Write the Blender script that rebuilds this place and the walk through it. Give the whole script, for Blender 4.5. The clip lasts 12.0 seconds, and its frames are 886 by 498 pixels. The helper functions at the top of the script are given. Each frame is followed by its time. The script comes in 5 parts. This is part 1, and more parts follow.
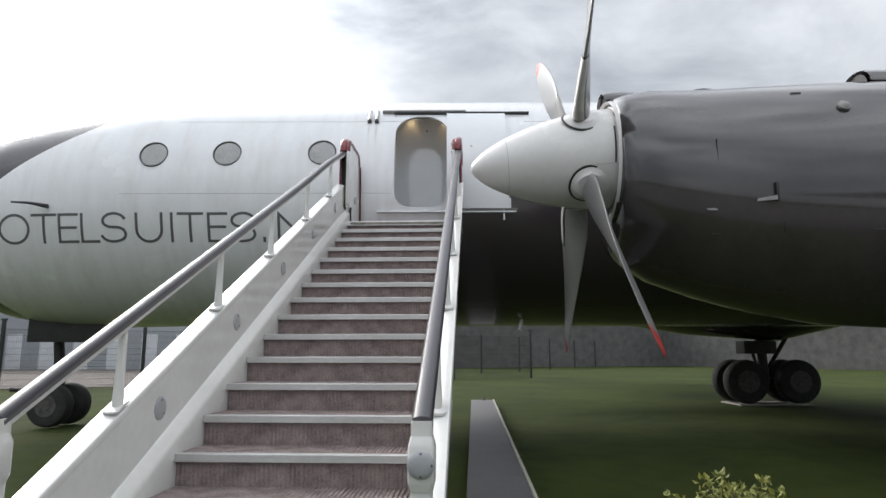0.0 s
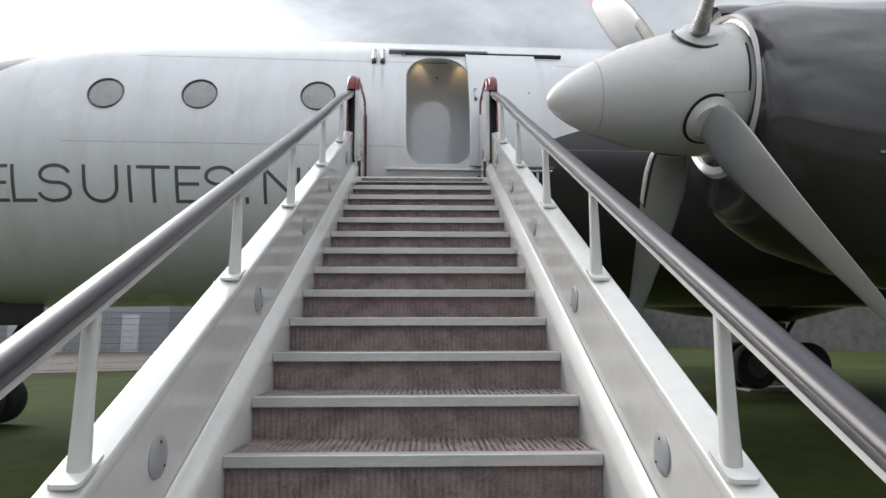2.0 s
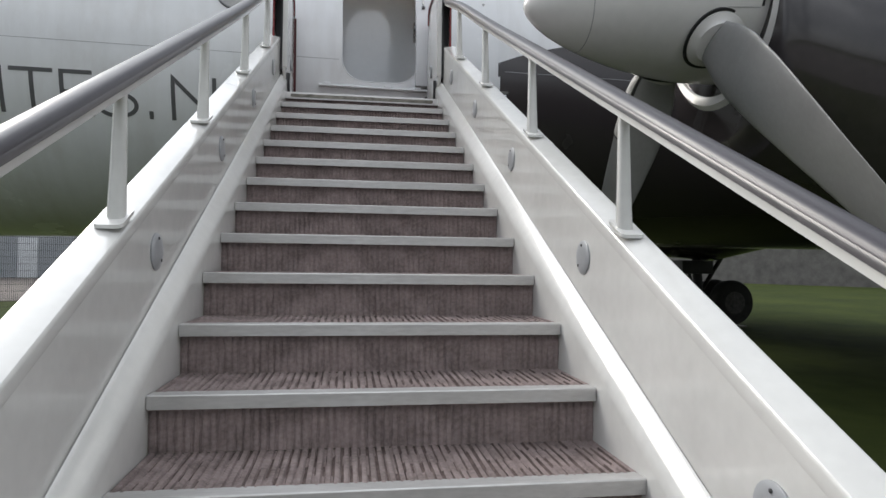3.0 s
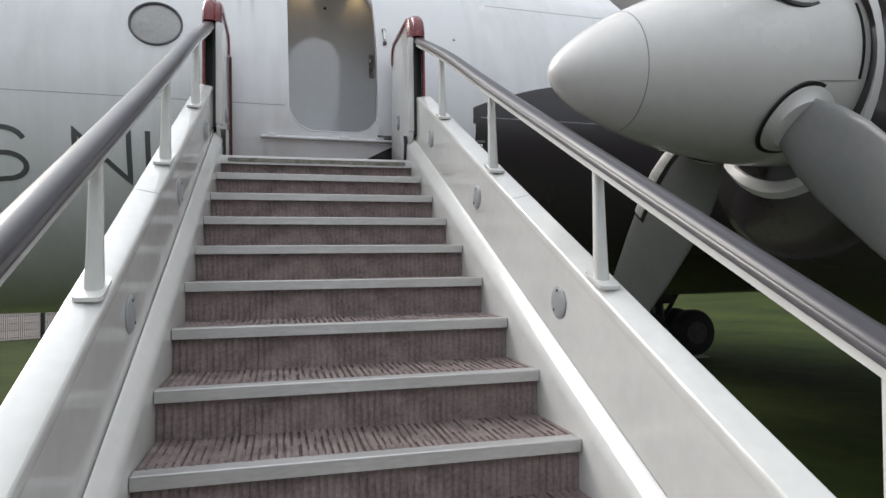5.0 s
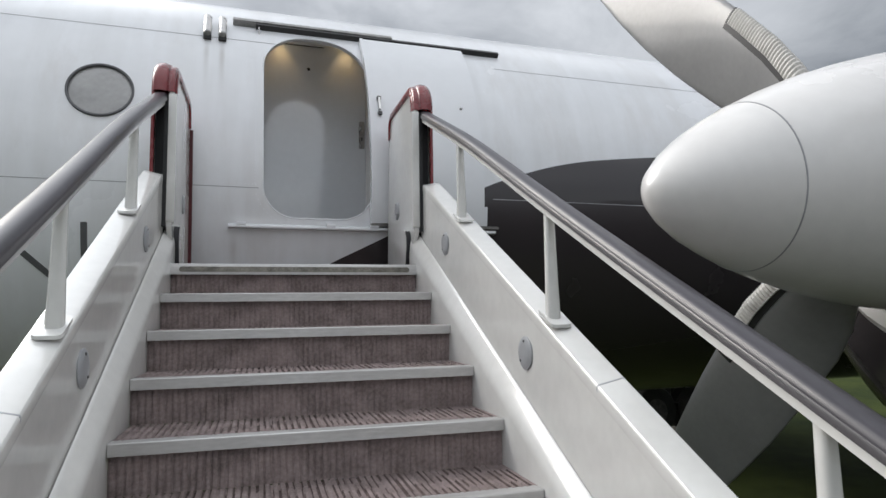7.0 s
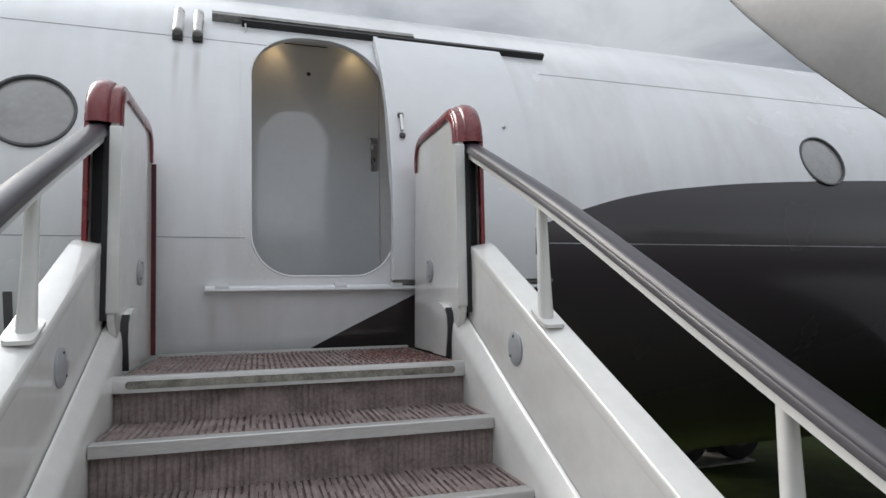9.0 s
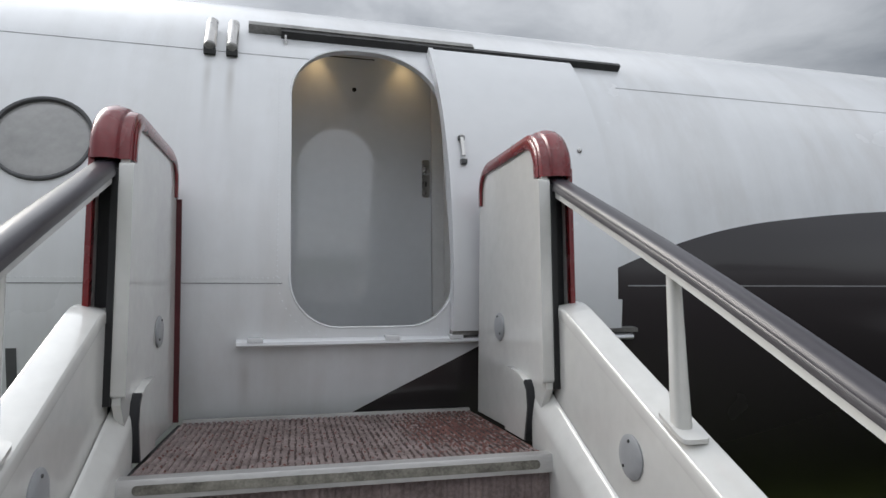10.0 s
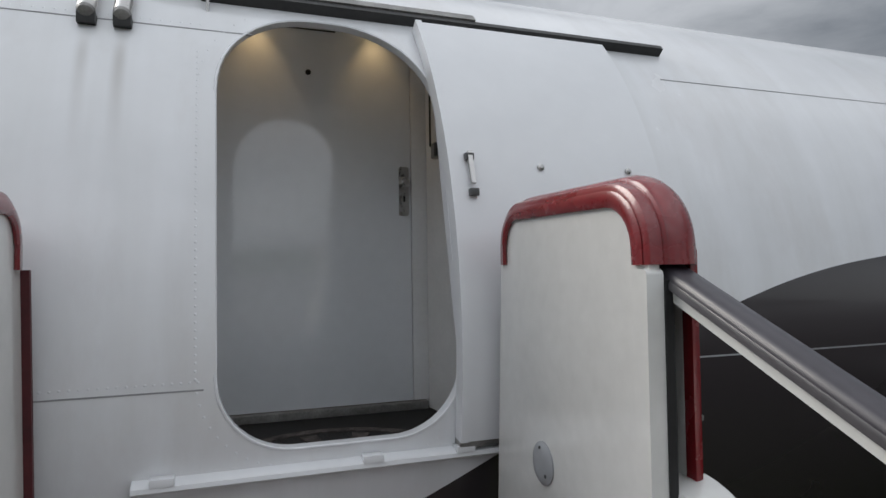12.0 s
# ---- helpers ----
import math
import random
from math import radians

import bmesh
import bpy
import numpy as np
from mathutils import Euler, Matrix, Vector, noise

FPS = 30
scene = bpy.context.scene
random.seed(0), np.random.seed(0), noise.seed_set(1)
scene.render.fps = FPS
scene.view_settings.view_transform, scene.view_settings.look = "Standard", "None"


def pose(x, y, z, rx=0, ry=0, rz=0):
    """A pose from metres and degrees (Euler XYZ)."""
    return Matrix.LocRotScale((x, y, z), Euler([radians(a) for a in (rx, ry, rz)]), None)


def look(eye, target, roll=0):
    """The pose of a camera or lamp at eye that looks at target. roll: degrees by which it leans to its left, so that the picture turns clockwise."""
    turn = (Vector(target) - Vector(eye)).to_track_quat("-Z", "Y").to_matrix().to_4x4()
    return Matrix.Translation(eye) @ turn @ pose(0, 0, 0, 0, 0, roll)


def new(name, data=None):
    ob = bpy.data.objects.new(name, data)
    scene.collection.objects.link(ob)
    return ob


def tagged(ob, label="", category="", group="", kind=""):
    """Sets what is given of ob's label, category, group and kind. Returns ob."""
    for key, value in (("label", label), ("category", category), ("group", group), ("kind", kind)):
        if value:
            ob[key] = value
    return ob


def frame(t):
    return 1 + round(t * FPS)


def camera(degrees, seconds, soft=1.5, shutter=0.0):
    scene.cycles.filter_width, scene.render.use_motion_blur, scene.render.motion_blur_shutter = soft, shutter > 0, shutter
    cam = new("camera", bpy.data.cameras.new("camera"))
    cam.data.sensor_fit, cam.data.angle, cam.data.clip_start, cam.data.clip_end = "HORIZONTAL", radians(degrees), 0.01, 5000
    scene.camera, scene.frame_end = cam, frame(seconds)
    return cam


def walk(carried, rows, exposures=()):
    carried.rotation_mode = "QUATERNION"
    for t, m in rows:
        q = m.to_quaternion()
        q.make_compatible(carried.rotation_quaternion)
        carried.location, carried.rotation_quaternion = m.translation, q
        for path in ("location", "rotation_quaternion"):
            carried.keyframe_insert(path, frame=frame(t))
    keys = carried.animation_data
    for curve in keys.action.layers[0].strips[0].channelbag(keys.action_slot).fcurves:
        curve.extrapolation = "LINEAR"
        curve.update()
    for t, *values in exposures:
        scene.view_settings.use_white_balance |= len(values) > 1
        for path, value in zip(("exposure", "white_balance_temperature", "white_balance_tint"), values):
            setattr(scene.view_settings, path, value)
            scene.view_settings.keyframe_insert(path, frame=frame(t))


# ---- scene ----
cam = camera(69.6, 12.0, soft=1.5)
PATH = [
    (0, pose(0.854, -7.259, 1.281, 99.32, 0.0, 2.70)),
    (0.5, pose(0.626, -6.912, 1.191, 94.99, -0.11, 5.87)),
    (1, pose(0.407, -6.593, 1.212, 94.80, 2.45, 6.80)),
    (1.5, pose(0.192, -6.232, 1.299, 92.04, -0.50, -0.49)),
    (2, pose(0.033, -5.894, 1.338, 97.58, 0.10, -1.57)),
    (2.5, pose(-0.066, -5.591, 1.303, 90.31, 0.20, -7.41)),
    (3, pose(-0.100, -5.208, 1.464, 91.15, -0.71, -8.48)),
    (4.9, pose(-0.218, -4.294, 2.042, 90.83, 0.85, -12.80)),
    (5, pose(-0.241, -4.251, 2.083, 91.60, 0.74, -14.14)),
    (5.5, pose(-0.248, -4.000, 2.246, 95.47, 0.16, -13.55)),
    (6, pose(-0.224, -3.789, 2.331, 98.06, 0.84, -12.96)),
    (6.5, pose(-0.219, -3.598, 2.430, 93.29, 2.01, -20.86)),
    (7, pose(-0.192, -3.340, 2.558, 95.61, 0.86, -15.92)),
    (7.5, pose(-0.206, -3.089, 2.700, 95.21, 1.48, -15.02)),
    (9.5, pose(-0.140, -2.122, 3.152, 94.59, 1.01, -16.32)),
    (10, pose(-0.156, -1.883, 3.259, 95.35, 0.47, -12.90)),
    (10.5, pose(-0.180, -1.663, 3.372, 92.72, 0.87, -17.31)),
    (11, pose(-0.131, -1.405, 3.511, 94.04, 0.18, -12.19)),
    (11.5, pose(-0.144, -1.203, 3.583, 93.55, 0.97, -11.68)),
    (12, pose(-0.113, -0.982, 3.681, 92.09, 0.79, -17.41)),
]
walk(cam, PATH, exposures=[(0.0, 0.86), (0.5, 0.97), (1.5, 0.84), (2.5, 0.62), (5.0, 0.65), (6.0, 0.55), (6.5, 0.62), (7.5, 0.58), (9.5, 0.54), (10.5, 0.48), (11.5, 0.34), (12.0, 0.38)])

# ---- sky and sun: bright overcast, the brightest part of the cloud low ahead and to the west ----
SUN_AZ, SUN_EL = radians(-48), radians(36)      # azimuth from +y, towards -x
sun_dir = Vector((math.sin(SUN_AZ) * math.cos(SUN_EL), math.cos(SUN_AZ) * math.cos(SUN_EL), math.sin(SUN_EL)))


def make_world():
    w = bpy.data.worlds.new("overcast_sky")
    scene.world = w
    w.use_nodes = True
    nt = w.node_tree
    nt.nodes.clear()
    N, L = nt.nodes.new, nt.links.new
    out, bg = N("ShaderNodeOutputWorld"), N("ShaderNodeBackground")
    sky = N("ShaderNodeTexSky")
    sky.sky_type, sky.sun_disc = "NISHITA", False
    sky.sun_elevation, sky.sun_rotation = SUN_EL, SUN_AZ
    sky.air_density, sky.dust_density = 1.0, 2.0
    tc = N("ShaderNodeTexCoord")
    mp = N("ShaderNodeMapping")
    mp.inputs["Scale"].default_value = (1.0, 1.0, 2.6)
    L(tc.outputs["Generated"], mp.inputs["Vector"])
    n1, n2 = N("ShaderNodeTexNoise"), N("ShaderNodeTexNoise")
    for n, s, d, r in ((n1, 3.4, 8.0, 0.58), (n2, 1.5, 4.0, 0.5)):
        n.inputs["Scale"].default_value, n.inputs["Detail"].default_value, n.inputs["Roughness"].default_value = s, d, r
        n.inputs["Distortion"].default_value = 0.4
        L(mp.outputs["Vector"], n.inputs["Vector"])
    add = N("ShaderNodeMath")
    add.operation = "ADD"
    L(n1.outputs["Fac"], add.inputs[0]), L(n2.outputs["Fac"], add.inputs[1])
    ramp = N("ShaderNodeValToRGB")
    e = ramp.color_ramp.elements
    e[0].position, e[0].color = 0.39, (0.27, 0.288, 0.31, 1)
    e[1].position, e[1].color = 0.63, (0.70, 0.723, 0.755, 1)
    half = N("ShaderNodeMath")
    half.operation = "MULTIPLY"
    half.inputs[1].default_value = 0.5
    L(add.outputs[0], half.inputs[0]), L(half.outputs[0], ramp.inputs["Fac"])
    # the cloud glows where the sun stands behind it
    dot = N("ShaderNodeVectorMath")
    dot.operation = "DOT_PRODUCT"
    dot.inputs[1].default_value = sun_dir
    L(tc.outputs["Generated"], dot.inputs[0])
    glow = N("ShaderNodeMapRange")
    glow.interpolation_type = "SMOOTHSTEP"
    for k, v in (("From Min", 0.74), ("From Max", 1.02), ("To Min", 0.0), ("To Max", 2.6)):
        glow.inputs[k].default_value = v
    L(dot.outputs["Value"], glow.inputs["Value"])
    lift = N("ShaderNodeMath")
    lift.operation = "ADD"
    lift.inputs[1].default_value = 1.0
    L(glow.outputs["Result"], lift.inputs[0])
    # overcast: the zenith is about three times as bright as the horizon
    sep, grad, prod = N("ShaderNodeSeparateXYZ"), N("ShaderNodeMapRange"), N("ShaderNodeMath")
    L(tc.outputs["Generated"], sep.inputs[0]), L(sep.outputs["Z"], grad.inputs["Value"])
    for k, v in (("From Min", 0.2), ("From Max", 1.0), ("To Min", 0.47), ("To Max", 1.85)):
        grad.inputs[k].default_value = v
    prod.operation = "MULTIPLY"
    L(lift.outputs[0], prod.inputs[0]), L(grad.outputs["Result"], prod.inputs[1])
    # the cloud thins towards the south
    thin, prod2 = N("ShaderNodeMapRange"), N("ShaderNodeMath")
    thin.interpolation_type = "SMOOTHSTEP"
    for k, v in (("From Min", -0.9), ("From Max", 0.35), ("To Min", 1.75), ("To Max", 1.0)):
        thin.inputs[k].default_value = v
    prod2.operation = "MULTIPLY"
    L(sep.outputs["Y"], thin.inputs["Value"]), L(thin.outputs["Result"], prod2.inputs[0]), L(prod.outputs[0], prod2.inputs[1])
    cloud = N("ShaderNodeVectorMath")
    cloud.operation = "SCALE"
    L(ramp.outputs["Color"], cloud.inputs[0]), L(prod2.outputs[0], cloud.inputs["Scale"])
    dim = N("ShaderNodeVectorMath")
    dim.operation = "SCALE"
    dim.inputs["Scale"].default_value = 0.10
    L(sky.outputs["Color"], dim.inputs[0])
    mix = N("ShaderNodeMix")
    mix.data_type = "RGBA"
    mix.inputs["Factor"].default_value = 0.86
    L(dim.outputs["Vector"], mix.inputs["A"]), L(cloud.outputs["Vector"], mix.inputs["B"])
    L(mix.outputs["Result"], bg.inputs["Color"])
    bg.inputs["Strength"].default_value = 0.82
    L(bg.outputs["Background"], out.inputs["Surface"])


make_world()
sun = new("sun", bpy.data.lights.new("sun", "SUN"))
sun.data.energy, sun.data.angle, sun.data.color = 1.25, radians(30), (1.0, 0.945, 0.875)
sun.matrix_world = look(tuple(sun_dir * 60), (0, 0, 0))

# ---- materials ----


def material(name, color, rough=0.5, metal=0.0, coat=0.0, vary=0.06, scale=6.0, bump=0.0, bump_scale=60.0, color2=None, spec=0.5, island=0.0, stretch=(1, 1, 1)):
    """A painted or raw surface: base colour varied at two scales, with fine relief."""
    m = bpy.data.materials.new(name)
    m.use_nodes = True
    nt = m.node_tree
    N, L = nt.nodes.new, nt.links.new
    b = nt.nodes["Principled BSDF"]
    tc, mp = N("ShaderNodeTexCoord"), N("ShaderNodeMapping")
    mp.inputs["Scale"].default_value = stretch
    L(tc.outputs["Object"], mp.inputs["Vector"])
    big, small = N("ShaderNodeTexNoise"), N("ShaderNodeTexNoise")
    big.inputs["Scale"].default_value, big.inputs["Detail"].default_value = scale, 5
    small.inputs["Scale"].default_value, small.inputs["Detail"].default_value = scale * 9, 3
    L(mp.outputs["Vector"], big.inputs["Vector"]), L(mp.outputs["Vector"], small.inputs["Vector"])
    mixf = N("ShaderNodeMath")
    mixf.operation = "MULTIPLY_ADD"
    mixf.inputs[1].default_value, mixf.inputs[2].default_value = 0.35, 0.0
    L(small.outputs["Fac"], mixf.inputs[0])
    addf = N("ShaderNodeMath")
    addf.operation = "MULTIPLY_ADD"
    addf.inputs[1].default_value = 0.65
    L(big.outputs["Fac"], addf.inputs[0]), L(mixf.outputs[0], addf.inputs[2])
    ramp = N("ShaderNodeValToRGB")
    e = ramp.color_ramp.elements
    c2 = color2 or tuple(max(0.0, c * (1 - 2.2 * vary)) for c in color)
    e[0].position, e[0].color = 0.32, (*c2, 1)
    e[1].position, e[1].color = 0.66, (*[min(1.0, c * (1 + vary)) for c in color], 1)
    L(addf.outputs[0], ramp.inputs["Fac"])
    last = ramp.outputs["Color"]
    if island:
        oi, hs = N("ShaderNodeObjectInfo"), N("ShaderNodeHueSaturation")
        mr = N("ShaderNodeMapRange")
        mr.inputs["To Min"].default_value, mr.inputs["To Max"].default_value = 1 - island, 1 + island
        L(oi.outputs["Random"], mr.inputs["Value"]), L(mr.outputs["Result"], hs.inputs["Value"]), L(last, hs.inputs["Color"])
        last = hs.outputs["Color"]
    L(last, b.inputs["Base Color"])
    rr = N("ShaderNodeMapRange")
    rr.inputs["To Min"].default_value, rr.inputs["To Max"].default_value = max(0.02, rough - 0.08), min(1, rough + 0.1)
    L(big.outputs["Fac"], rr.inputs["Value"]), L(rr.outputs["Result"], b.inputs["Roughness"])
    b.inputs["Metallic"].default_value = metal
    b.inputs["Specular IOR Level"].default_value = spec
    if coat:
        b.inputs["Coat Weight"].default_value, b.inputs["Coat Roughness"].default_value = coat, 0.06
    if bump:
        bn, bp = N("ShaderNodeTexNoise"), N("ShaderNodeBump")
        bn.inputs["Scale"].default_value, bn.inputs["Detail"].default_value = bump_scale, 4
        L(mp.outputs["Vector"], bn.inputs["Vector"])
        bp.inputs["Strength"].default_value, bp.inputs["Distance"].default_value = bump, 0.01
        L(bn.outputs["Fac"], bp.inputs["Height"]), L(bp.outputs["Normal"], b.inputs["Normal"])
    return m


M = {}
M["stair_white"] = material("stair_white_paint", (0.72, 0.715, 0.69), 0.20, coat=0.7, vary=0.04, scale=2.6, bump=0.06, bump_scale=9)
M["carpet"] = material("ribbed_carpet", (0.375, 0.305, 0.295), 0.95, vary=0.24, scale=9.0, bump=0.9, bump_scale=320, spec=0.1)
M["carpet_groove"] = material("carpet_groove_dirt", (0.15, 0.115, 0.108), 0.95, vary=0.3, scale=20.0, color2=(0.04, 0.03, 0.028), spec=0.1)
M["red_carpet"] = material("red_worn_carpet", (0.25, 0.125, 0.11), 0.95, vary=0.3, scale=14.0, bump=0.9, bump_scale=320, spec=0.1)
M["nosing"] = material("aluminium_nosing", (0.56, 0.55, 0.54), 0.42, metal=0.55, vary=0.10, scale=12.0, bump=0.12, bump_scale=90, stretch=(0.25, 1, 1))
M["grime"] = material("worn_nosing_inset", (0.22, 0.21, 0.18), 0.6, vary=0.5, scale=16.0, color2=(0.06, 0.055, 0.045))
M["rail_grey"] = material("grey_handrail", (0.042, 0.038, 0.047), 0.36, vary=0.12, scale=5.0, coat=0.15)
M["rail_lip"] = material("dark_rail_lip", (0.075, 0.07, 0.075), 0.30, vary=0.1, coat=0.3)
M["red_cap"] = material("red_plastic", (0.20, 0.014, 0.018), 0.26, vary=0.10, scale=9, coat=0.5, bump=0.05, bump_scale=25)
M["red_trim"] = material("dark_red_trim", (0.085, 0.012, 0.016), 0.5, vary=0.15)
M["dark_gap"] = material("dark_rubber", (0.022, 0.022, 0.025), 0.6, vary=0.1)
M["grey_plastic"] = material("grey_cover", (0.36, 0.37, 0.385), 0.38, vary=0.05, coat=0.15)
M["screw"] = material("screw_steel", (0.12, 0.12, 0.12), 0.4, metal=0.8)
M["seam"] = material("panel_seam", (0.34, 0.34, 0.35), 0.6, vary=0.15)
M["plane_white"] = material("aircraft_white", (0.80, 0.81, 0.83), 0.24, coat=0.5, vary=0.02, scale=1.2, bump=0.14, bump_scale=1.8)
M["spinner_white"] = material("spinner_white", (0.74, 0.725, 0.71), 0.24, coat=0.3, vary=0.03, scale=2.5, bump=0.04, bump_scale=5)
M["plane_dark"] = material("aircraft_dark_grey", (0.044, 0.038, 0.040), 0.16, coat=0.9, vary=0.10, scale=2.0, bump=0.05, bump_scale=2.0)
M["blade"] = material("blade_light_grey", (0.25, 0.248, 0.247), 0.30, vary=0.06, scale=4, coat=0.15)
M["blade_dark"] = material("blade_back_grey", (0.30, 0.30, 0.30), 0.4, vary=0.08, scale=4)
M["blade_red"] = material("blade_tip_red", (0.42, 0.045, 0.04), 0.4, vary=0.1)
M["boot"] = material("pale_rubber_boot", (0.50, 0.485, 0.455), 0.35, vary=0.1, scale=20)
M["black"] = material("black_paint", (0.012, 0.012, 0.013), 0.5)
M["tyre"] = material("tyre_rubber", (0.030, 0.029, 0.028), 0.85, vary=0.25, scale=8, bump=0.3, bump_scale=40)
M["hub"] = material("wheel_hub", (0.09, 0.085, 0.08), 0.6, metal=0.3, vary=0.3, scale=15)
M["gear"] = material("gear_strut", (0.035, 0.034, 0.034), 0.5, metal=0.2, vary=0.2)
M["letter"] = material("grey_lettering", (0.115, 0.115, 0.12), 0.4, vary=0.06)
M["pane"] = material("window_blind", (0.36, 0.355, 0.35), 0.12, coat=0.6, vary=0.10, scale=3.5)
M["window_ring"] = material("window_ring", (0.10, 0.10, 0.105), 0.5)
M["steel"] = material("brushed_steel", (0.52, 0.51, 0.50), 0.28, metal=1.0, vary=0.1, scale=20)
M["track"] = material("weathered_track", (0.28, 0.275, 0.265), 0.45, metal=0.4, vary=0.2, scale=12)
M["track_dark"] = material("dark_track", (0.03, 0.03, 0.03), 0.5, vary=0.2)
M["inner_white"] = material("glossy_inner_door", (0.86, 0.885, 0.92), 0.12, coat=1.0, vary=0.02, scale=2)
M["vestibule"] = material("vestibule_white", (0.87, 0.87, 0.87), 0.4, vary=0.03)
M["floor_black"] = material("black_floor_mat", (0.012, 0.012, 0.013), 0.8, vary=0.3, bump=0.5, bump_scale=200)
M["mat_grey"] = material("mat_grey_fibre", (0.12, 0.105, 0.10), 0.95, vary=0.4, scale=20, bump=0.6, bump_scale=200)
M["concrete"] = material("concrete", (0.33, 0.31, 0.28), 0.9, vary=0.2, scale=4, bump=0.4, bump_scale=40)
M["deck_grey"] = material("grey_deck_steel", (0.125, 0.12, 0.125), 0.55, vary=0.15, scale=3, bump=0.15, bump_scale=60)
M["edge_grey"] = material("deck_edge", (0.42, 0.41, 0.36), 0.6, vary=0.2, scale=10)
M["fence"] = material("fence_green_black", (0.02, 0.025, 0.022), 0.6)
M["paving"] = material("grey_brick_paving", (0.115, 0.108, 0.10), 0.9, vary=0.15, scale=0.6, bump=0.2, bump_scale=20)
M["yard"] = material("yard_paving", (0.15, 0.130, 0.118), 0.9, vary=0.18, scale=0.5, bump=0.2, bump_scale=20)
M["stone"] = material("grey_stone_wall", (0.12, 0.117, 0.115), 0.95, vary=0.18, scale=1.8, bump=0.6, bump_scale=8)
M["shed"] = material("pale_cladding", (0.62, 0.64, 0.66), 0.6, vary=0.05, scale=1.0)
M["shed_grey"] = material("grey_cladding", (0.33, 0.35, 0.37), 0.6, vary=0.05, scale=1.0)
M["leaf"] = material("shrub_leaf", (0.26, 0.25, 0.055), 0.6, vary=0.35, scale=8, color2=(0.07, 0.10, 0.03))
M["twig"] = material("shrub_twig", (0.10, 0.07, 0.045), 0.8, vary=0.2)
M["grass"] = material("lawn", (0.042, 0.054, 0.014), 0.9, vary=0.25, scale=0.35, color2=(0.020, 0.030, 0.009), bump=0.8, bump_scale=60, spec=0.1)


M["inner_white"].node_tree.nodes["Principled BSDF"].inputs["Coat IOR"].default_value = 1.8


def lamp_material():
    m = bpy.data.materials.new("warm_lamp")
    m.use_nodes = True
    b = m.node_tree.nodes["Principled BSDF"]
    b.inputs["Emission Color"].default_value, b.inputs["Emission Strength"].default_value = (1.0, 0.72, 0.35, 1), 4.0
    return m


M["lamp"] = lamp_material()


def fuselage_paint():
    """White aircraft paint, with the dark belly sweep and the dark nose painted over it and faint dirt streaks."""
    m = M["plane_white"].copy()
    m.name = "fuselage_paint"
    nt = m.node_tree
    N, L = nt.nodes.new, nt.links.new
    b = nt.nodes["Principled BSDF"]
    base = b.inputs["Base Color"].links[0].from_socket
    tc, sep = N("ShaderNodeTexCoord"), N("ShaderNodeSeparateXYZ")
    L(tc.outputs["Object"], sep.inputs[0])

    def curve(src, lo, hi, pts, zlo, zhi):
        mr = N("ShaderNodeMapRange")
        mr.inputs["From Min"].default_value, mr.inputs["From Max"].default_value = lo, hi
        fc = N("ShaderNodeFloatCurve")
        c = fc.mapping.curves[0]
        q = [((a - lo) / (hi - lo), (v - zlo) / (zhi - zlo)) for a, v in pts]
        c.points[0].location, c.points[1].location = q[0], q[-1]
        for p in q[1:-1]:
            c.points.new(*p)
        fc.mapping.update()
        back = N("ShaderNodeMapRange")
        back.inputs["To Min"].default_value, back.inputs["To Max"].default_value = zlo, zhi
        L(src, mr.inputs["Value"]), L(mr.outputs["Result"], fc.inputs["Value"]), L(fc.outputs["Value"], back.inputs["Value"])
        return back.outputs["Result"]

    belly = curve(sep.outputs["X"], -3.0, 9.0, [(-3.0, 1.4), (-2.2, 1.72), (-1.2, 2.3), (-0.18, 2.855), (0.275, 3.08), (1.0, 3.452), (1.34, 3.574), (1.69, 3.665), (2.06, 3.722), (2.94, 3.80), (5.0, 3.88), (9.0, 3.92)], 1.0, 5.0)
    nose = curve(sep.outputs["Z"], 1.4, 5.4, [(1.4, -5.7), (1.76, -6.05), (2.1, -6.35), (2.6, -6.55), (3.06, -6.45), (3.7, -5.85), (4.1, -5.3), (4.49, -4.7), (4.8, -4.25), (5.4, -4.02)], -8.0, -4.0)

    def less(a, bsock):
        n = N("ShaderNodeMath")
        n.operation = "LESS_THAN"
        L(a, n.inputs[0]), L(bsock, n.inputs[1])
        return n.outputs[0]

    mx = N("ShaderNodeMath")
    mx.operation = "MAXIMUM"
    L(less(sep.outputs["Z"], belly), mx.inputs[0]), L(less(sep.outputs["X"], nose), mx.inputs[1])
    # run-off streaks: noise stretched along the height
    mp, st = N("ShaderNodeMapping"), N("ShaderNodeTexNoise")
    mp.inputs["Scale"].default_value = (5.0, 0.3, 0.5)
    st.inputs["Scale"].default_value, st.inputs["Detail"].default_value = 1.6, 6
    L(tc.outputs["Object"], mp.inputs["Vector"]), L(mp.outputs["Vector"], st.inputs["Vector"])
    sr = N("ShaderNodeMapRange")
    for k, v in (("From Min", 0.42), ("From Max", 0.75), ("To Min", 0.0), ("To Max", 0.18)):
        sr.inputs[k].default_value = v
    L(st.outputs["Fac"], sr.inputs["Value"])
    dirt = N("ShaderNodeMix")
    dirt.data_type = "RGBA"
    dirt.inputs["B"].default_value = (0.50, 0.49, 0.46, 1)
    # broad brownish smudges of old dirt
    sm, sm_r, smudge = N("ShaderNodeTexNoise"), N("ShaderNodeMapRange"), N("ShaderNodeMix")
    sm.inputs["Scale"].default_value, sm.inputs["Detail"].default_value, sm.inputs["Roughness"].default_value = 1.9, 7, 0.65
    mp2 = N("ShaderNodeMapping")
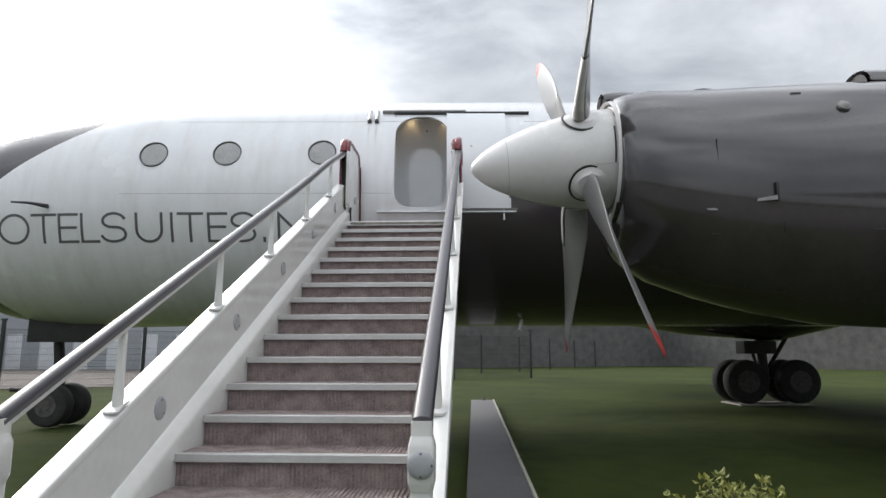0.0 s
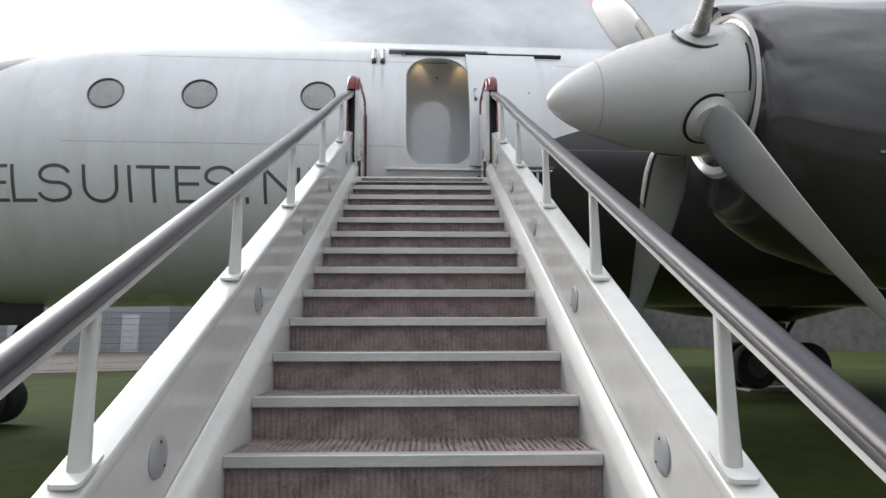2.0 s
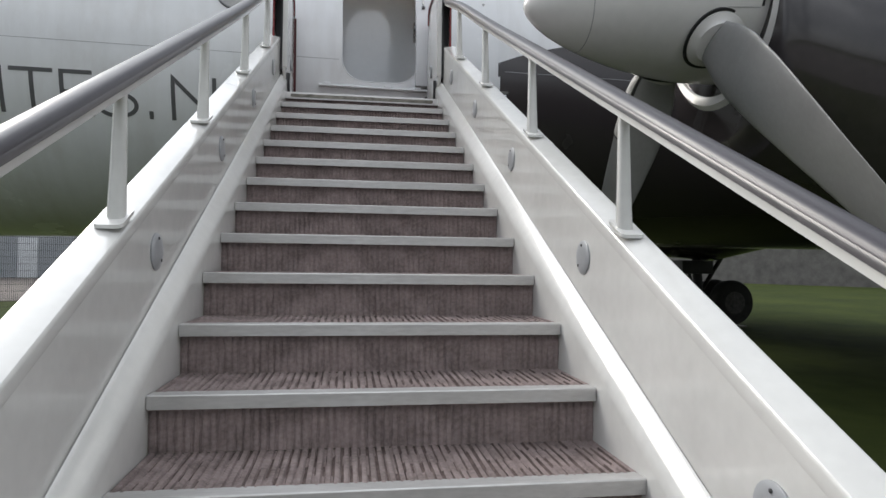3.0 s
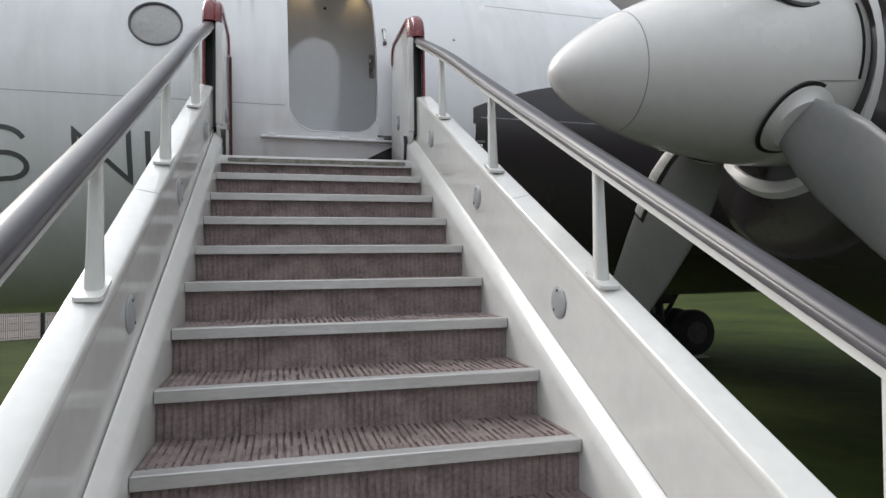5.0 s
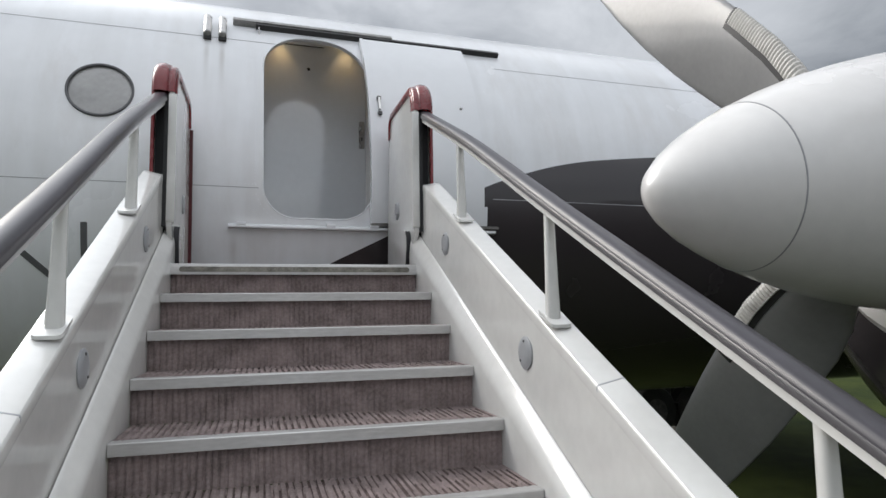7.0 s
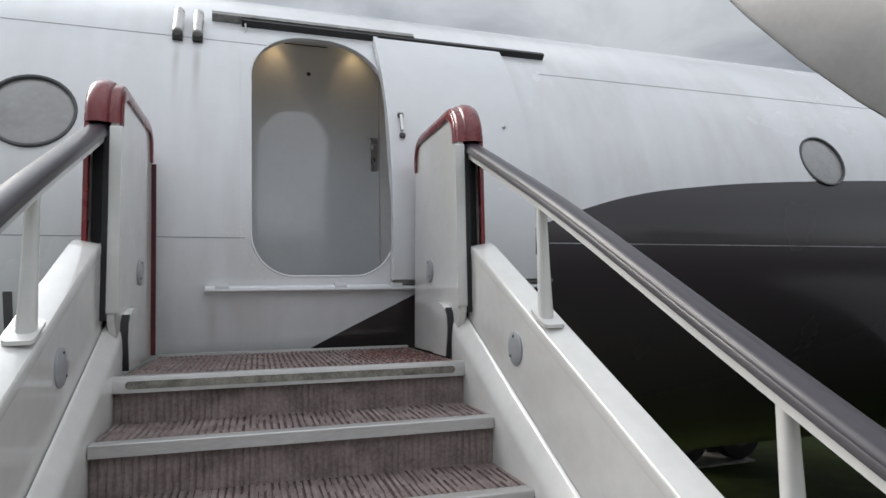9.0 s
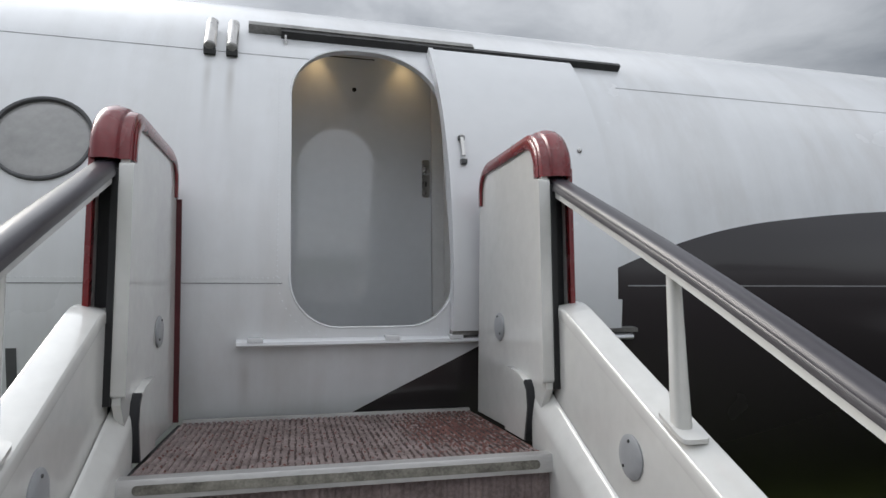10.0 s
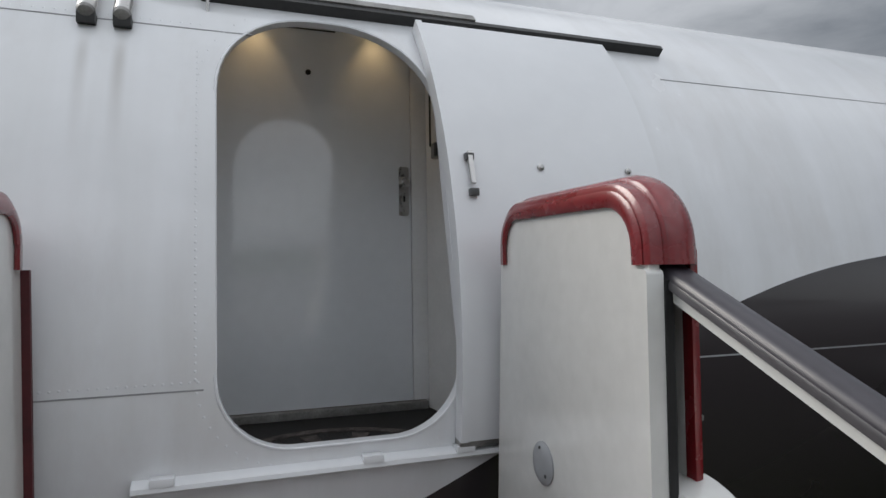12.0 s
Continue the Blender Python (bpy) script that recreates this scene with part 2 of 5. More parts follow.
    mp2.inputs["Scale"].default_value = (1.6, 0.6, 0.6)
    L(tc.outputs["Object"], mp2.inputs["Vector"]), L(mp2.outputs["Vector"], sm.inputs["Vector"]), L(sm.outputs["Fac"], sm_r.inputs["Value"])
    for k, v in (("From Min", 0.50), ("From Max", 0.72), ("To Min", 0.0), ("To Max", 0.24)):
        sm_r.inputs[k].default_value = v
    smudge.data_type = "RGBA"
    smudge.inputs["B"].default_value = (0.50, 0.45, 0.41, 1)
    L(sm_r.outputs["Result"], smudge.inputs["Factor"]), L(base, smudge.inputs["A"])
    L(sr.outputs["Result"], dirt.inputs["Factor"]), L(smudge.outputs["Result"], dirt.inputs["A"])
    grimy = dirt.outputs["Result"]
    # grime washed down from the vent pipes, the sill rail's end and the opening's edge: station, width, top, bottom, strength
    for u, w, z1, z0, k in ((-0.927, 0.028, 4.47, 3.95, 0.42), (-0.827, 0.030, 4.47, 3.90, 0.45), (-0.735, 0.035, 3.12, 2.72, 0.40), (-0.66, 0.07, 3.90, 2.90, 0.26), (-1.02, 0.09, 3.70, 2.75, 0.16), (-0.12, 0.05, 3.10, 2.80, 0.16)):
        off, sq, fall, fade, mul, mot = N("ShaderNodeMath"), N("ShaderNodeMath"), N("ShaderNodeMapRange"), N("ShaderNodeMapRange"), N("ShaderNodeMath"), N("ShaderNodeMath")
        off.operation, sq.operation, mul.operation, mot.operation = "SUBTRACT", "ABSOLUTE", "MULTIPLY", "MULTIPLY"
        off.inputs[1].default_value = u
        L(sep.outputs["X"], off.inputs[0]), L(off.outputs[0], sq.inputs[0]), L(sq.outputs[0], fall.inputs["Value"])
        fall.interpolation_type = fade.interpolation_type = "SMOOTHSTEP"
        for a, v in (("From Min", 0.0), ("From Max", w), ("To Min", k), ("To Max", 0.0)):
            fall.inputs[a].default_value = v
        for a, v in (("From Min", z0), ("From Max", z1), ("To Min", 0.0), ("To Max", 1.0)):
            fade.inputs[a].default_value = v
        below = N("ShaderNodeMapRange")
        below.interpolation_type = "SMOOTHSTEP"
        for a, v in (("From Min", z1 - min(0.35, 5 * w)), ("From Max", z1), ("To Min", 1.0), ("To Max", 0.0)):
            below.inputs[a].default_value = v
        L(sep.outputs["Z"], fade.inputs["Value"]), L(sep.outputs["Z"], below.inputs["Value"])
        L(fall.outputs["Result"], mul.inputs[0]), L(fade.outputs["Result"], mul.inputs[1])
        L(mul.outputs[0], mot.inputs[0]), L(below.outputs["Result"], mot.inputs[1])
        rag = N("ShaderNodeMath")
        rag.operation = "MULTIPLY"
        L(mot.outputs[0], rag.inputs[0])
        edge = N("ShaderNodeMapRange")
        for a, v in (("From Min", 0.3), ("From Max", 0.62), ("To Min", 0.45), ("To Max", 1.15)):
            edge.inputs[a].default_value = v
        L(st.outputs["Fac"], edge.inputs["Value"]), L(edge.outputs["Result"], rag.inputs[1])
        run = N("ShaderNodeMix")
        run.data_type = "RGBA"
        run.inputs["B"].default_value = (0.33, 0.30, 0.27, 1)
        L(rag.outputs[0], run.inputs["Factor"]), L(grimy, run.inputs["A"])
        grimy = run.outputs["Result"]
    mix = N("ShaderNodeMix")
    mix.data_type = "RGBA"
    mix.inputs["B"].default_value = (0.044, 0.038, 0.040, 1)
    L(mx.outputs[0], mix.inputs["Factor"]), L(grimy, mix.inputs["A"])
    L(mix.outputs["Result"], b.inputs["Base Color"])
    return m


M["fuselage"] = fuselage_paint()

# ---- building helpers ----


def part(name, bm, mat, parent=None, label="", smooth=35):
    """Links a bmesh as one mesh object, under a thing or a part where one is given."""
    me = bpy.data.meshes.new(name)
    bmesh.ops.recalc_face_normals(bm, faces=bm.faces)
    bm.to_mesh(me)
    bm.free()
    return link(name, me, mat, parent, label, smooth)


def link(name, me, mat, parent=None, label="", smooth=35):
    if mat and not me.materials:
        me.materials.append(M[mat])
    if smooth:
        me.polygons.foreach_set("use_smooth", [True] * len(me.polygons))
        me.set_sharp_from_angle(angle=radians(smooth))
    ob = new(name, me)
    if parent:
        ob.parent = parent
    if label:
        ob["label"] = label
    return ob


def thing(name, label, category, m=None, group="", kind=""):
    e = new(name)
    e.empty_display_size = 0.3
    if m is not None:
        e.matrix_basis = m
    return tagged(e, label, category, group, kind)


def box(bm, x0, x1, y0, y1, z0, z1, bevel=0.0, seg=2):
    r = bmesh.ops.create_cube(bm, size=1)
    vs = r["verts"]
    for v in vs:
        v.co = Vector(((x0 + x1) / 2 + v.co.x * (x1 - x0), (y0 + y1) / 2 + v.co.y * (y1 - y0), (z0 + z1) / 2 + v.co.z * (z1 - z0)))
    if bevel:
        es = list({e for v in vs for e in v.link_edges})
        bmesh.ops.bevel(bm, geom=es, offset=bevel, segments=seg, affect="EDGES", profile=0.7)
    return bm


def boxed(*a, **k):
    return box(bmesh.new(), *a, **k)


def prism(bm, poly, place, a, b, caps=True):
    """Sweeps a flat closed outline from a to b; place(p, q, s) gives the point."""
    lo = [bm.verts.new(place(p, q, a)) for p, q in poly]
    hi = [bm.verts.new(place(p, q, b)) for p, q in poly]
    n = len(poly)
    for i in range(n):
        bm.faces.new((lo[i], lo[(i + 1) % n], hi[(i + 1) % n], hi[i]))
    if caps:
        bm.faces.new(lo), bm.faces.new(hi[::-1])
    return bm


def loft(bm, rings, closed=True, caps=True):
    vs = [[bm.verts.new(p) for p in r] for r in rings]
    n = len(rings[0])
    for a, b in zip(vs, vs[1:]):
        for i in range(n if closed else n - 1):
            j = (i + 1) % n
            bm.faces.new((a[i], a[j], b[j], b[i]))
    if caps:
        bm.faces.new(vs[0]), bm.faces.new(vs[-1][::-1])
    return bm


def tube(bm, a, b, r, n=12, r2=None):
    a, b = Vector(a), Vector(b)
    q = (b - a).to_track_quat("Z", "Y")
    rings = []
    for p, rad in ((a, r), (b, r if r2 is None else r2)):
        rings.append([p + q @ Vector((rad * math.cos(t), rad * math.sin(t), 0)) for t in (2 * math.pi * i / n for i in range(n))])
    return loft(bm, rings)


def lathe(bm, prof, origin, axis, n=48, caps=True):
    """Turns (along, radius) pairs about an axis."""
    q = Vector(axis).to_track_quat("Z", "Y")
    rings = []
    for s, r in prof:
        rings.append([Vector(origin) + q @ Vector((r * math.cos(t), r * math.sin(t), s)) for t in (2 * math.pi * i / n for i in range(n))])
    return loft(bm, rings, caps=caps)


def rounded(x0, x1, y0, y1, r, n=5, only=(1, 1, 1, 1)):
    """Outline of a rounded rectangle, from the lower left corner round."""
    pts = []
    for (cx, cy, a0), on in zip(((x0 + r, y0 + r, 180), (x1 - r, y0 + r, 270), (x1 - r, y1 - r, 0), (x0 + r, y1 - r, 90)), only):
        if not on:
            pts.append((x0 if cx < (x0 + x1) / 2 else x1, y0 if cy < (y0 + y1) / 2 else y1))
            continue
        for i in range(n + 1):
            a = radians(a0 + 90 * i / n)
            pts.append((cx + r * math.cos(a), cy + r * math.sin(a)))
    return pts

# ---- ground: the lawn rises a little from the foot of the stairs to the aircraft's stand ----
LAWN = 0.19
bm = bmesh.new()
rows = [-600, -300, -100, -40, -15, -8] + [-5 + 0.5 * i for i in range(15)] + [3, 6, 12, 25, 50, 100, 300, 600]
cols = [-600, -300, -120, -60, -30, -15, -8, -4, 0, 4, 8, 15, 30, 60, 120, 300, 600]


def lawn_z(y):
    f = min(1.0, max(0.0, (y + 4.0) / 5.0))
    return LAWN * f * f * (3 - 2 * f)


loft(bm, [[(x, y, lawn_z(y)) for x in cols] for y in rows], closed=False, caps=False)
ground = part("ground", bm, "grass", smooth=40)
tagged(ground, "mown green lawn reaching to the horizon", "lawn", kind="structure")


# ---- the passenger stairs: each step 0.3135 m deep and 0.155 m high, the landing 2.81 m up ----
GO, UP, TOP, HW, STEPS = 0.3135, 0.1549, 2.81, 0.613, 17
SL = UP / GO
stairs = thing("passenger_stairs", "white-painted airport boarding stairs with ribbed brown carpet, standing on the lawn", "stairs")


def rib_sheet(length, width=1.196, ribs=54, height=0.007, groove=0.62, cuts=4, worn=None):
    """A ribbed mat in the xy plane, its ribs running along y with narrow dirty grooves between."""
    rng = random.Random(5)
    pitch = width / ribs
    cols = []
    for i in range(ribs):
        x = -width / 2 + i * pitch
        j = rng.uniform(-0.0012, 0.0012)
        for f, h in ((0.0, 0.0), (0.20, 0.10), (0.34, 0.86), (0.60, 1.0), (0.86, 0.86)):
            cols.append((x + f * pitch + (j if 0 < f else 0), h * height * rng.uniform(0.88, 1.08)))
    cols.append((width / 2, 0.0))
    k = len(cols)
    vs = []
    for c in range(cuts + 1):
        for x, h in cols:
            vs.append((x + rng.uniform(-0.0009, 0.0009), length * c / cuts, h * rng.uniform(0.82, 1.05) - height))
    fs, ids = [], []
    for c in range(cuts):
        for i in range(k - 1):
            fs.append((c * k + i, c * k + i + 1, (c + 1) * k + i + 1, (c + 1) * k + i))
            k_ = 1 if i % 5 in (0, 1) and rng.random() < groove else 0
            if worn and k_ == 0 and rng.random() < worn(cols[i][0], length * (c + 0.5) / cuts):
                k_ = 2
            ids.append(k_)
    me = bpy.data.meshes.new("ribbed_mat")
    me.from_pydata(vs, [], fs)
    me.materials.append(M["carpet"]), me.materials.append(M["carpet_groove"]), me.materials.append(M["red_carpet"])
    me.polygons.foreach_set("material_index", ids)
    return me


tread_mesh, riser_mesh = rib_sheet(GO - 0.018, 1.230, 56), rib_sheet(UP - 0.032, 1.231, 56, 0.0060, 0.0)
nose = prism(bmesh.new(), [(0.0, -0.038), (0.0, -0.003), (0.003, 0.0), (0.052, 0.0), (0.052, -0.006), (0.008, -0.008), (0.008, -0.038)], lambda p, q, s: (s, p, q), -HW, HW)
nose_mesh = bpy.data.meshes.new("nosing")
bmesh.ops.recalc_face_normals(nose, faces=nose.faces)
nose.to_mesh(nose_mesh), nose.free()
nose_mesh.materials.append(M["nosing"])
core = boxed(-0.6165, 0.6165, 0.024, GO + 0.05, -0.03, -0.012)
core_mesh = bpy.data.meshes.new("tread_board")
core.to_mesh(core_mesh), core.free()
core_mesh.materials.append(M["dark_gap"])
for n in range(0, STEPS + 1):
    y, z = -GO * n, TOP - UP * n
    if n:
        board = new("tread", core_mesh)
        board.parent, board.location = stairs, (0, y, z)
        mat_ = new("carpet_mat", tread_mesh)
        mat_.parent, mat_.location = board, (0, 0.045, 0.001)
        strip = new("nosing", nose_mesh)
        strip.parent = board
    riser = new("riser_carpet", riser_mesh)
    riser.parent = stairs
    riser.matrix_basis = pose(0, y + 0.022, z - UP - 0.004, 90, 0, 0)

# landing deck with its own nosing and a worn inset
deck = part("landing_deck", boxed(-0.618, 0.618, 0.034, 0.925, TOP - 0.09, TOP - 0.012), "dark_gap", stairs)
mat_ = link("carpet_mat", rib_sheet(0.85, 1.20, 54, cuts=40, worn=lambda x, y: max(0.06, 0.95 - ((x - 0.47) / 0.30) ** 2 - 0.55 * ((y - 0.45) / 0.42) ** 2)), "carpet", deck, smooth=0)
mat_.location = (0, 0.05, TOP + 0.001)
part("nosing", prism(bmesh.new(), [(0.0, -0.052), (0.0, -0.003), (0.003, 0.002), (0.05, 0.002), (0.05, -0.006), (0.008, -0.008), (0.008, -0.052)], lambda p, q, s: (s, p, TOP + q), -0.622, 0.622), "nosing", deck)
part("worn_inset", prism(bmesh.new(), rounded(-0.575, 0.575, TOP - 0.039, TOP - 0.013, 0.012), lambda p, q, s: (p, s, q), -0.003, 0.004), "grime", deck, "worn dark anti-slip strip")
part("edge_strip", boxed(-0.60, 0.60, 0.895, 0.925, TOP - 0.012, TOP + 0.010, bevel=0.003), "nosing", deck)

TILT = 0.0


def along(poly, y0, y1, tilt=TILT):
    """Sweeps a section (x, height over the nosing line) down the slope."""
    bm = bmesh.new()
    return prism(bm, poly, lambda p, q, s: (p, s, TOP + SL * s + q + (tilt * (s + 0.5) if q > 0.2 else 0)), y0, y1)


def mirrored(poly, side):
    return [(p * side, q) for p, q in poly][::side]


Y_LOW, Y_HIGH = -5.27, 0.10
for side in (1, -1):
    tag = "side_panel"
    wall = part(tag, along(mirrored([(0.668, -0.22), (0.668, 0.41), (0.722, 0.41), (0.722, -0.22)], side), Y_LOW, Y_HIGH), "stair_white", stairs)
    ledge = [(0.616, -0.26), (0.616, 0.036), (0.618, 0.052), (0.623, 0.067), (0.631, 0.081), (0.641, 0.096), (0.652, 0.112), (0.658, 0.120), (0.662, 0.122), (0.6655, 0.116), (0.668, 0.10), (0.668, -0.26)]
    part("kick_ledge", along(mirrored(ledge, side), Y_LOW + 0.03, 0.17), "stair_white", stairs)
    capp = [(0.6668, 0.400), (0.6662, 0.404), (0.6662, 0.428), (0.6674, 0.4345), (0.6705, 0.4385), (0.744, 0.4545), (0.751, 0.4530), (0.756, 0.445), (0.754, 0.395)]
    cap_ob = part("top_cap", along(mirrored(capp, side), -5.14, -0.02), "stair_white", stairs)
    # the cap turns over to the level at its upper end
    bm = bmesh.new()
    rings = []
    for i in range(6):
        f = i / 5
        s = -0.02 + 0.15 * f
        dz = -0.03 * f * f
        rings.append([(p, s, TOP + SL * s + q + TILT * (s + 0.5) + dz - (0.055 * f * f if q > 0.43 else 0.0) * 0.4) for p, q in mirrored(capp, side)])
    part("cap_end", loft(bm, rings), "stair_white", cap_ob)
    # joint in the cap
    part("cap_joint", along(mirrored([(0.6672, 0.41), (0.6655, 0.4285), (0.6666, 0.4352), (0.670, 0.4392), (0.744, 0.4552), (0.7515, 0.4537), (0.752, 0.41)], side), -1.805, -1.801), "grey_plastic", cap_ob)
    # posts with base plates
    for y in (-0.566, -1.49, -2.49, -3.445, -4.48):
        z = TOP + SL * y + 0.455 + TILT * (y + 0.5)
        bm = bmesh.new()
        rings = [[((0.697 - 0.012 * h + dx) * side, y + dy, z + h + SL * (dy if h < 0.05 else dy)) for dx, dy in rounded(-w, w, -d, d, min(w, d) * 0.8, 4)] for h, w, d in ((-0.01, 0.0235, 0.020), (0.12, 0.020, 0.017), (0.37, 0.0155, 0.0145))]
        post = part("post", loft(bm, rings), "stair_white", stairs)
        bm = bmesh.new()
        prism(bm, rounded(-0.036, 0.036, -0.052, 0.052, 0.016, 4), lambda p, q, s: ((0.702 + p) * side, y + q, z + s + SL * q), 0.0, 0.010)
        part("base_plate", bm, "stair_white", post)
    # handrail: a white flat bar with a grey grip over it, easing off at the upper end
    ys = [-5.20, -4.4, -3.4, -2.4, -1.9, -1.6, -1.3, -1.1, -0.9, -0.75, -0.6, -0.45, -0.3, -0.15, 0.0, 0.12]

    def rail(sec, drop=0.0, y_first=-5.2):
        rings = []
        for y in [max(v, y_first) for v in ys]:
            ease = max(0.0, y + 0.8) / 0.92
            rings.append([(side * p, y - (q - 0.79) * 0.35, TOP + SL * y + q - 0.012 * ease ** 2 + 0.016 * math.exp(-((y + 0.75) / 0.55) ** 2)) for p, q in (sec if side > 0 else sec[::-1])])
        return loft(bmesh.new(), rings)

    bar = part("handrail_bar", rail([(0.666, 0.793), (0.666, 0.818), (0.722, 0.818), (0.722, 0.793)]), "stair_white", stairs)
    grip = [(0.660, 0.813), (0.655, 0.820), (0.655, 0.834), (0.660, 0.848), (0.669, 0.856), (0.690, 0.859), (0.710, 0.857), (0.721, 0.851), (0.728, 0.840), (0.729, 0.826), (0.726, 0.813), (0.721, 0.813), (0.721, 0.820), (0.664, 0.820), (0.664, 0.813)]
    grip = [(0.692 + (p - 0.692) * 0.90, 0.813 + (q - 0.813) * 0.76) for p, q in grip]
    g = part("grip", rail(grip, y_first=-5.24), "rail_grey", bar, "grey plastic handrail grip")
    lip = [(0.661, 0.811), (0.6562, 0.814), (0.6562, 0.823), (0.659, 0.829), (0.663, 0.824), (0.665, 0.813)]
    part("grip_lip", rail(lip, y_first=-5.24), "rail_lip", bar)
    # newel at the foot
    newel = part("newel_post", prism(bmesh.new(), rounded(0.658, 0.726, -5.235, -5.165, 0.014, 3), lambda p, q, s: (p * side, q, s), 0.34, 1.075), "stair_white", stairs)
    rings = [[(side * (0.692 + dx), -5.205 + dy, h) for dx, dy in rounded(-w, w, -d, d, 0.016, 3)] for h, w, d in ((0.866, 0.0355, 0.0365), (0.886, 0.040, 0.043), (0.893, 0.0425, 0.046), (0.996, 0.0425, 0.046), (1.008, 0.040, 0.043), (1.028, 0.0355, 0.0365))]
    part("collar", loft(bmesh.new(), rings), "stair_white", newel)
    disc = part("end_disc", lathe(bmesh.new(), [(0.0, 0.042), (0.008, 0.042), (0.014, 0.037), (0.018, 0.025), (0.019, 0.004)], (side * 0.692, -5.250, 0.948), (0, -1, 0), 28), "grey_plastic", newel, "domed grey cover with screws")
    for a in (90, 270, 0):
        part("screw", lathe(bmesh.new(), [(0.0, 0.005), (0.003, 0.005), (0.004, 0.003)], (side * 0.692 + 0.032 * math.cos(radians(a)), -5.262, 0.948 + 0.032 * math.sin(radians(a))), (0, -1, 0), 8), "screw", newel)
    foot = part("newel_foot", loft(bmesh.new(), [[(side * (0.692 + dx), y + dy, z) for dx, dy in rounded(-0.037, 0.037, -d, d, 0.01, 2)] for y, z, d in ((-5.34, 0.02, 0.06), (-5.30, 0.30, 0.05), (-5.205, 0.50, 0.038), (-5.20, 0.56, 0.037))]), "stair_white", newel)
    # grey screw covers on the side panels
    for y, h in ((-0.39, 0.268), (-1.335, 0.265), (-2.25, 0.26), (-3.20, 0.255), (-4.15, 0.26)):
        z = TOP + SL * y + h
        c = part("screw_cover", lathe(bmesh.new(), [(0.0, 0.056), (0.004, 0.056), (0.008, 0.050), (0.010, 0.030), (0.0105, 0.003)], (side * 0.6675, y, z), (-side, 0, 0), 26), "grey_plastic", stairs)
        for dy, dz in ((-0.004, 0.040), (0.026, -0.026)):
            part("screw", lathe(bmesh.new(), [(0.0, 0.0045), (0.003, 0.0045), (0.004, 0.002)], (side * 0.659, y + dy, z + dz), (-side, 0, 0), 8), "screw", c)

    # landing cheek: inner sheet, dark filling for the shade inside, outer sheet, red moulded hood
    def cheek_outline(d=0.0):
        """Side view of the cheek (y, z), shrunk by d along its top."""
        pts = [(0.855, 2.812), (0.785 - d, 3.73)]
        for i in range(7):
            a = radians(0 + 90 * i / 6)
            pts.append((0.665 - d * 0.5 + 0.115 * math.cos(a) - d * 0.5, 3.759 + (0.115 - d * 0.9) * math.sin(a)))
        for i in range(8):
            a = radians(90 + 90 * i / 7)
            pts.append((0.205 + 0.145 * math.cos(a) + d, 3.719 + (0.140 - d * 0.9) * math.sin(a)))
        pts.append((0.060 + d, 3.0)), pts.append((0.20, 2.812))
        return pts

    cheek = part("landing_cheek", prism(bmesh.new(), cheek_outline(), lambda p, q, s: (s * side, p, q), 0.625, 0.648), "stair_white", stairs)
    # a solid in dark colour stands for the shade between the two sheets
    part("hollow", prism(bmesh.new(), [(p, q) for p, q in cheek_outline(0.02)], lambda p, q, s: (s * side, p + 0.03, q - 0.01), 0.6485, 0.716), "dark_gap", cheek, "dark filling for the shade between the cheek's sheets")
    part("outer_sheet", prism(bmesh.new(), [(0.84, 2.812), (0.76, 3.74), (0.70, 3.80), (0.16, 3.80), (0.085, 3.70), (0.085, 2.95), (0.20, 2.812)], lambda p, q, s: (s * side, p, q), 0.7165, 0.728), "stair_white", cheek)
    part("front_strip", prism(bmesh.new(), rounded(0.050, 0.098, 3.02, 3.682, 0.012, 3), lambda p, q, s: (s * side, p, q), 0.612, 0.650), "stair_white", cheek)
    part("gasket", boxed(*sorted((0.650 * side, 0.668 * side)), 0.045, 0.10, 3.00, 3.66), "black", cheek)
    part("red_edge", boxed(*sorted((0.716 * side, 0.733 * side)), 0.055, 0.085, 2.96, 3.72, bevel=0.004), "red_cap", cheek, "dark red edge strip")
    part("back_trim", prism(bmesh.new(), [(0.855, 2.82), (0.79, 3.70), (0.802, 3.70), (0.87, 2.82)], lambda p, q, s: (s * side, p, q), 0.606 if side < 0 else 0.640, 0.640 if side < 0 else 0.665), "red_trim", cheek, "dark red rubber edge")

    # hood: nested bands following the top outline
    def top_path(d):
        pts = []
        for i in range(4):
            pts.append((0.785 + d * 0.9 - 0.0 * i, 3.70 + 0.02 * i))
        for i in range(9):
            a = radians(0 + 90 * i / 8)
            pts.append((0.665 + (0.12 + d) * math.cos(a), 3.759 + (0.115 + d) * math.sin(a)))
        for i in range(11):
            a = radians(90 + 90 * i / 10)
            pts.append((0.205 + (0.148 + d) * math.cos(a), 3.719 + (0.142 + d) * math.sin(a) + 0.002))
        pts.append((0.055 - d, 3.69))
        return pts

    def band(sec):
        """sec: (x, offset) pairs round the band's section."""
        bm = bmesh.new()
        rows = [[(side * x, *top_path(d)[k]) for x, d in (sec if side > 0 else sec[::-1])] for k in range(len(top_path(0)))]
        return loft(bm, rows)

    hood = part("red_hood", band([(0.620, -0.045), (0.620, -0.010), (0.626, 0.0), (0.640, 0.004), (0.652, 0.004), (0.656, 0.010), (0.668, 0.016), (0.685, 0.021), (0.706, 0.019), (0.722, 0.011), (0.733, -0.004), (0.735, -0.03), (0.735, -0.05)]), "red_cap", cheek, "glossy red moulded hood")
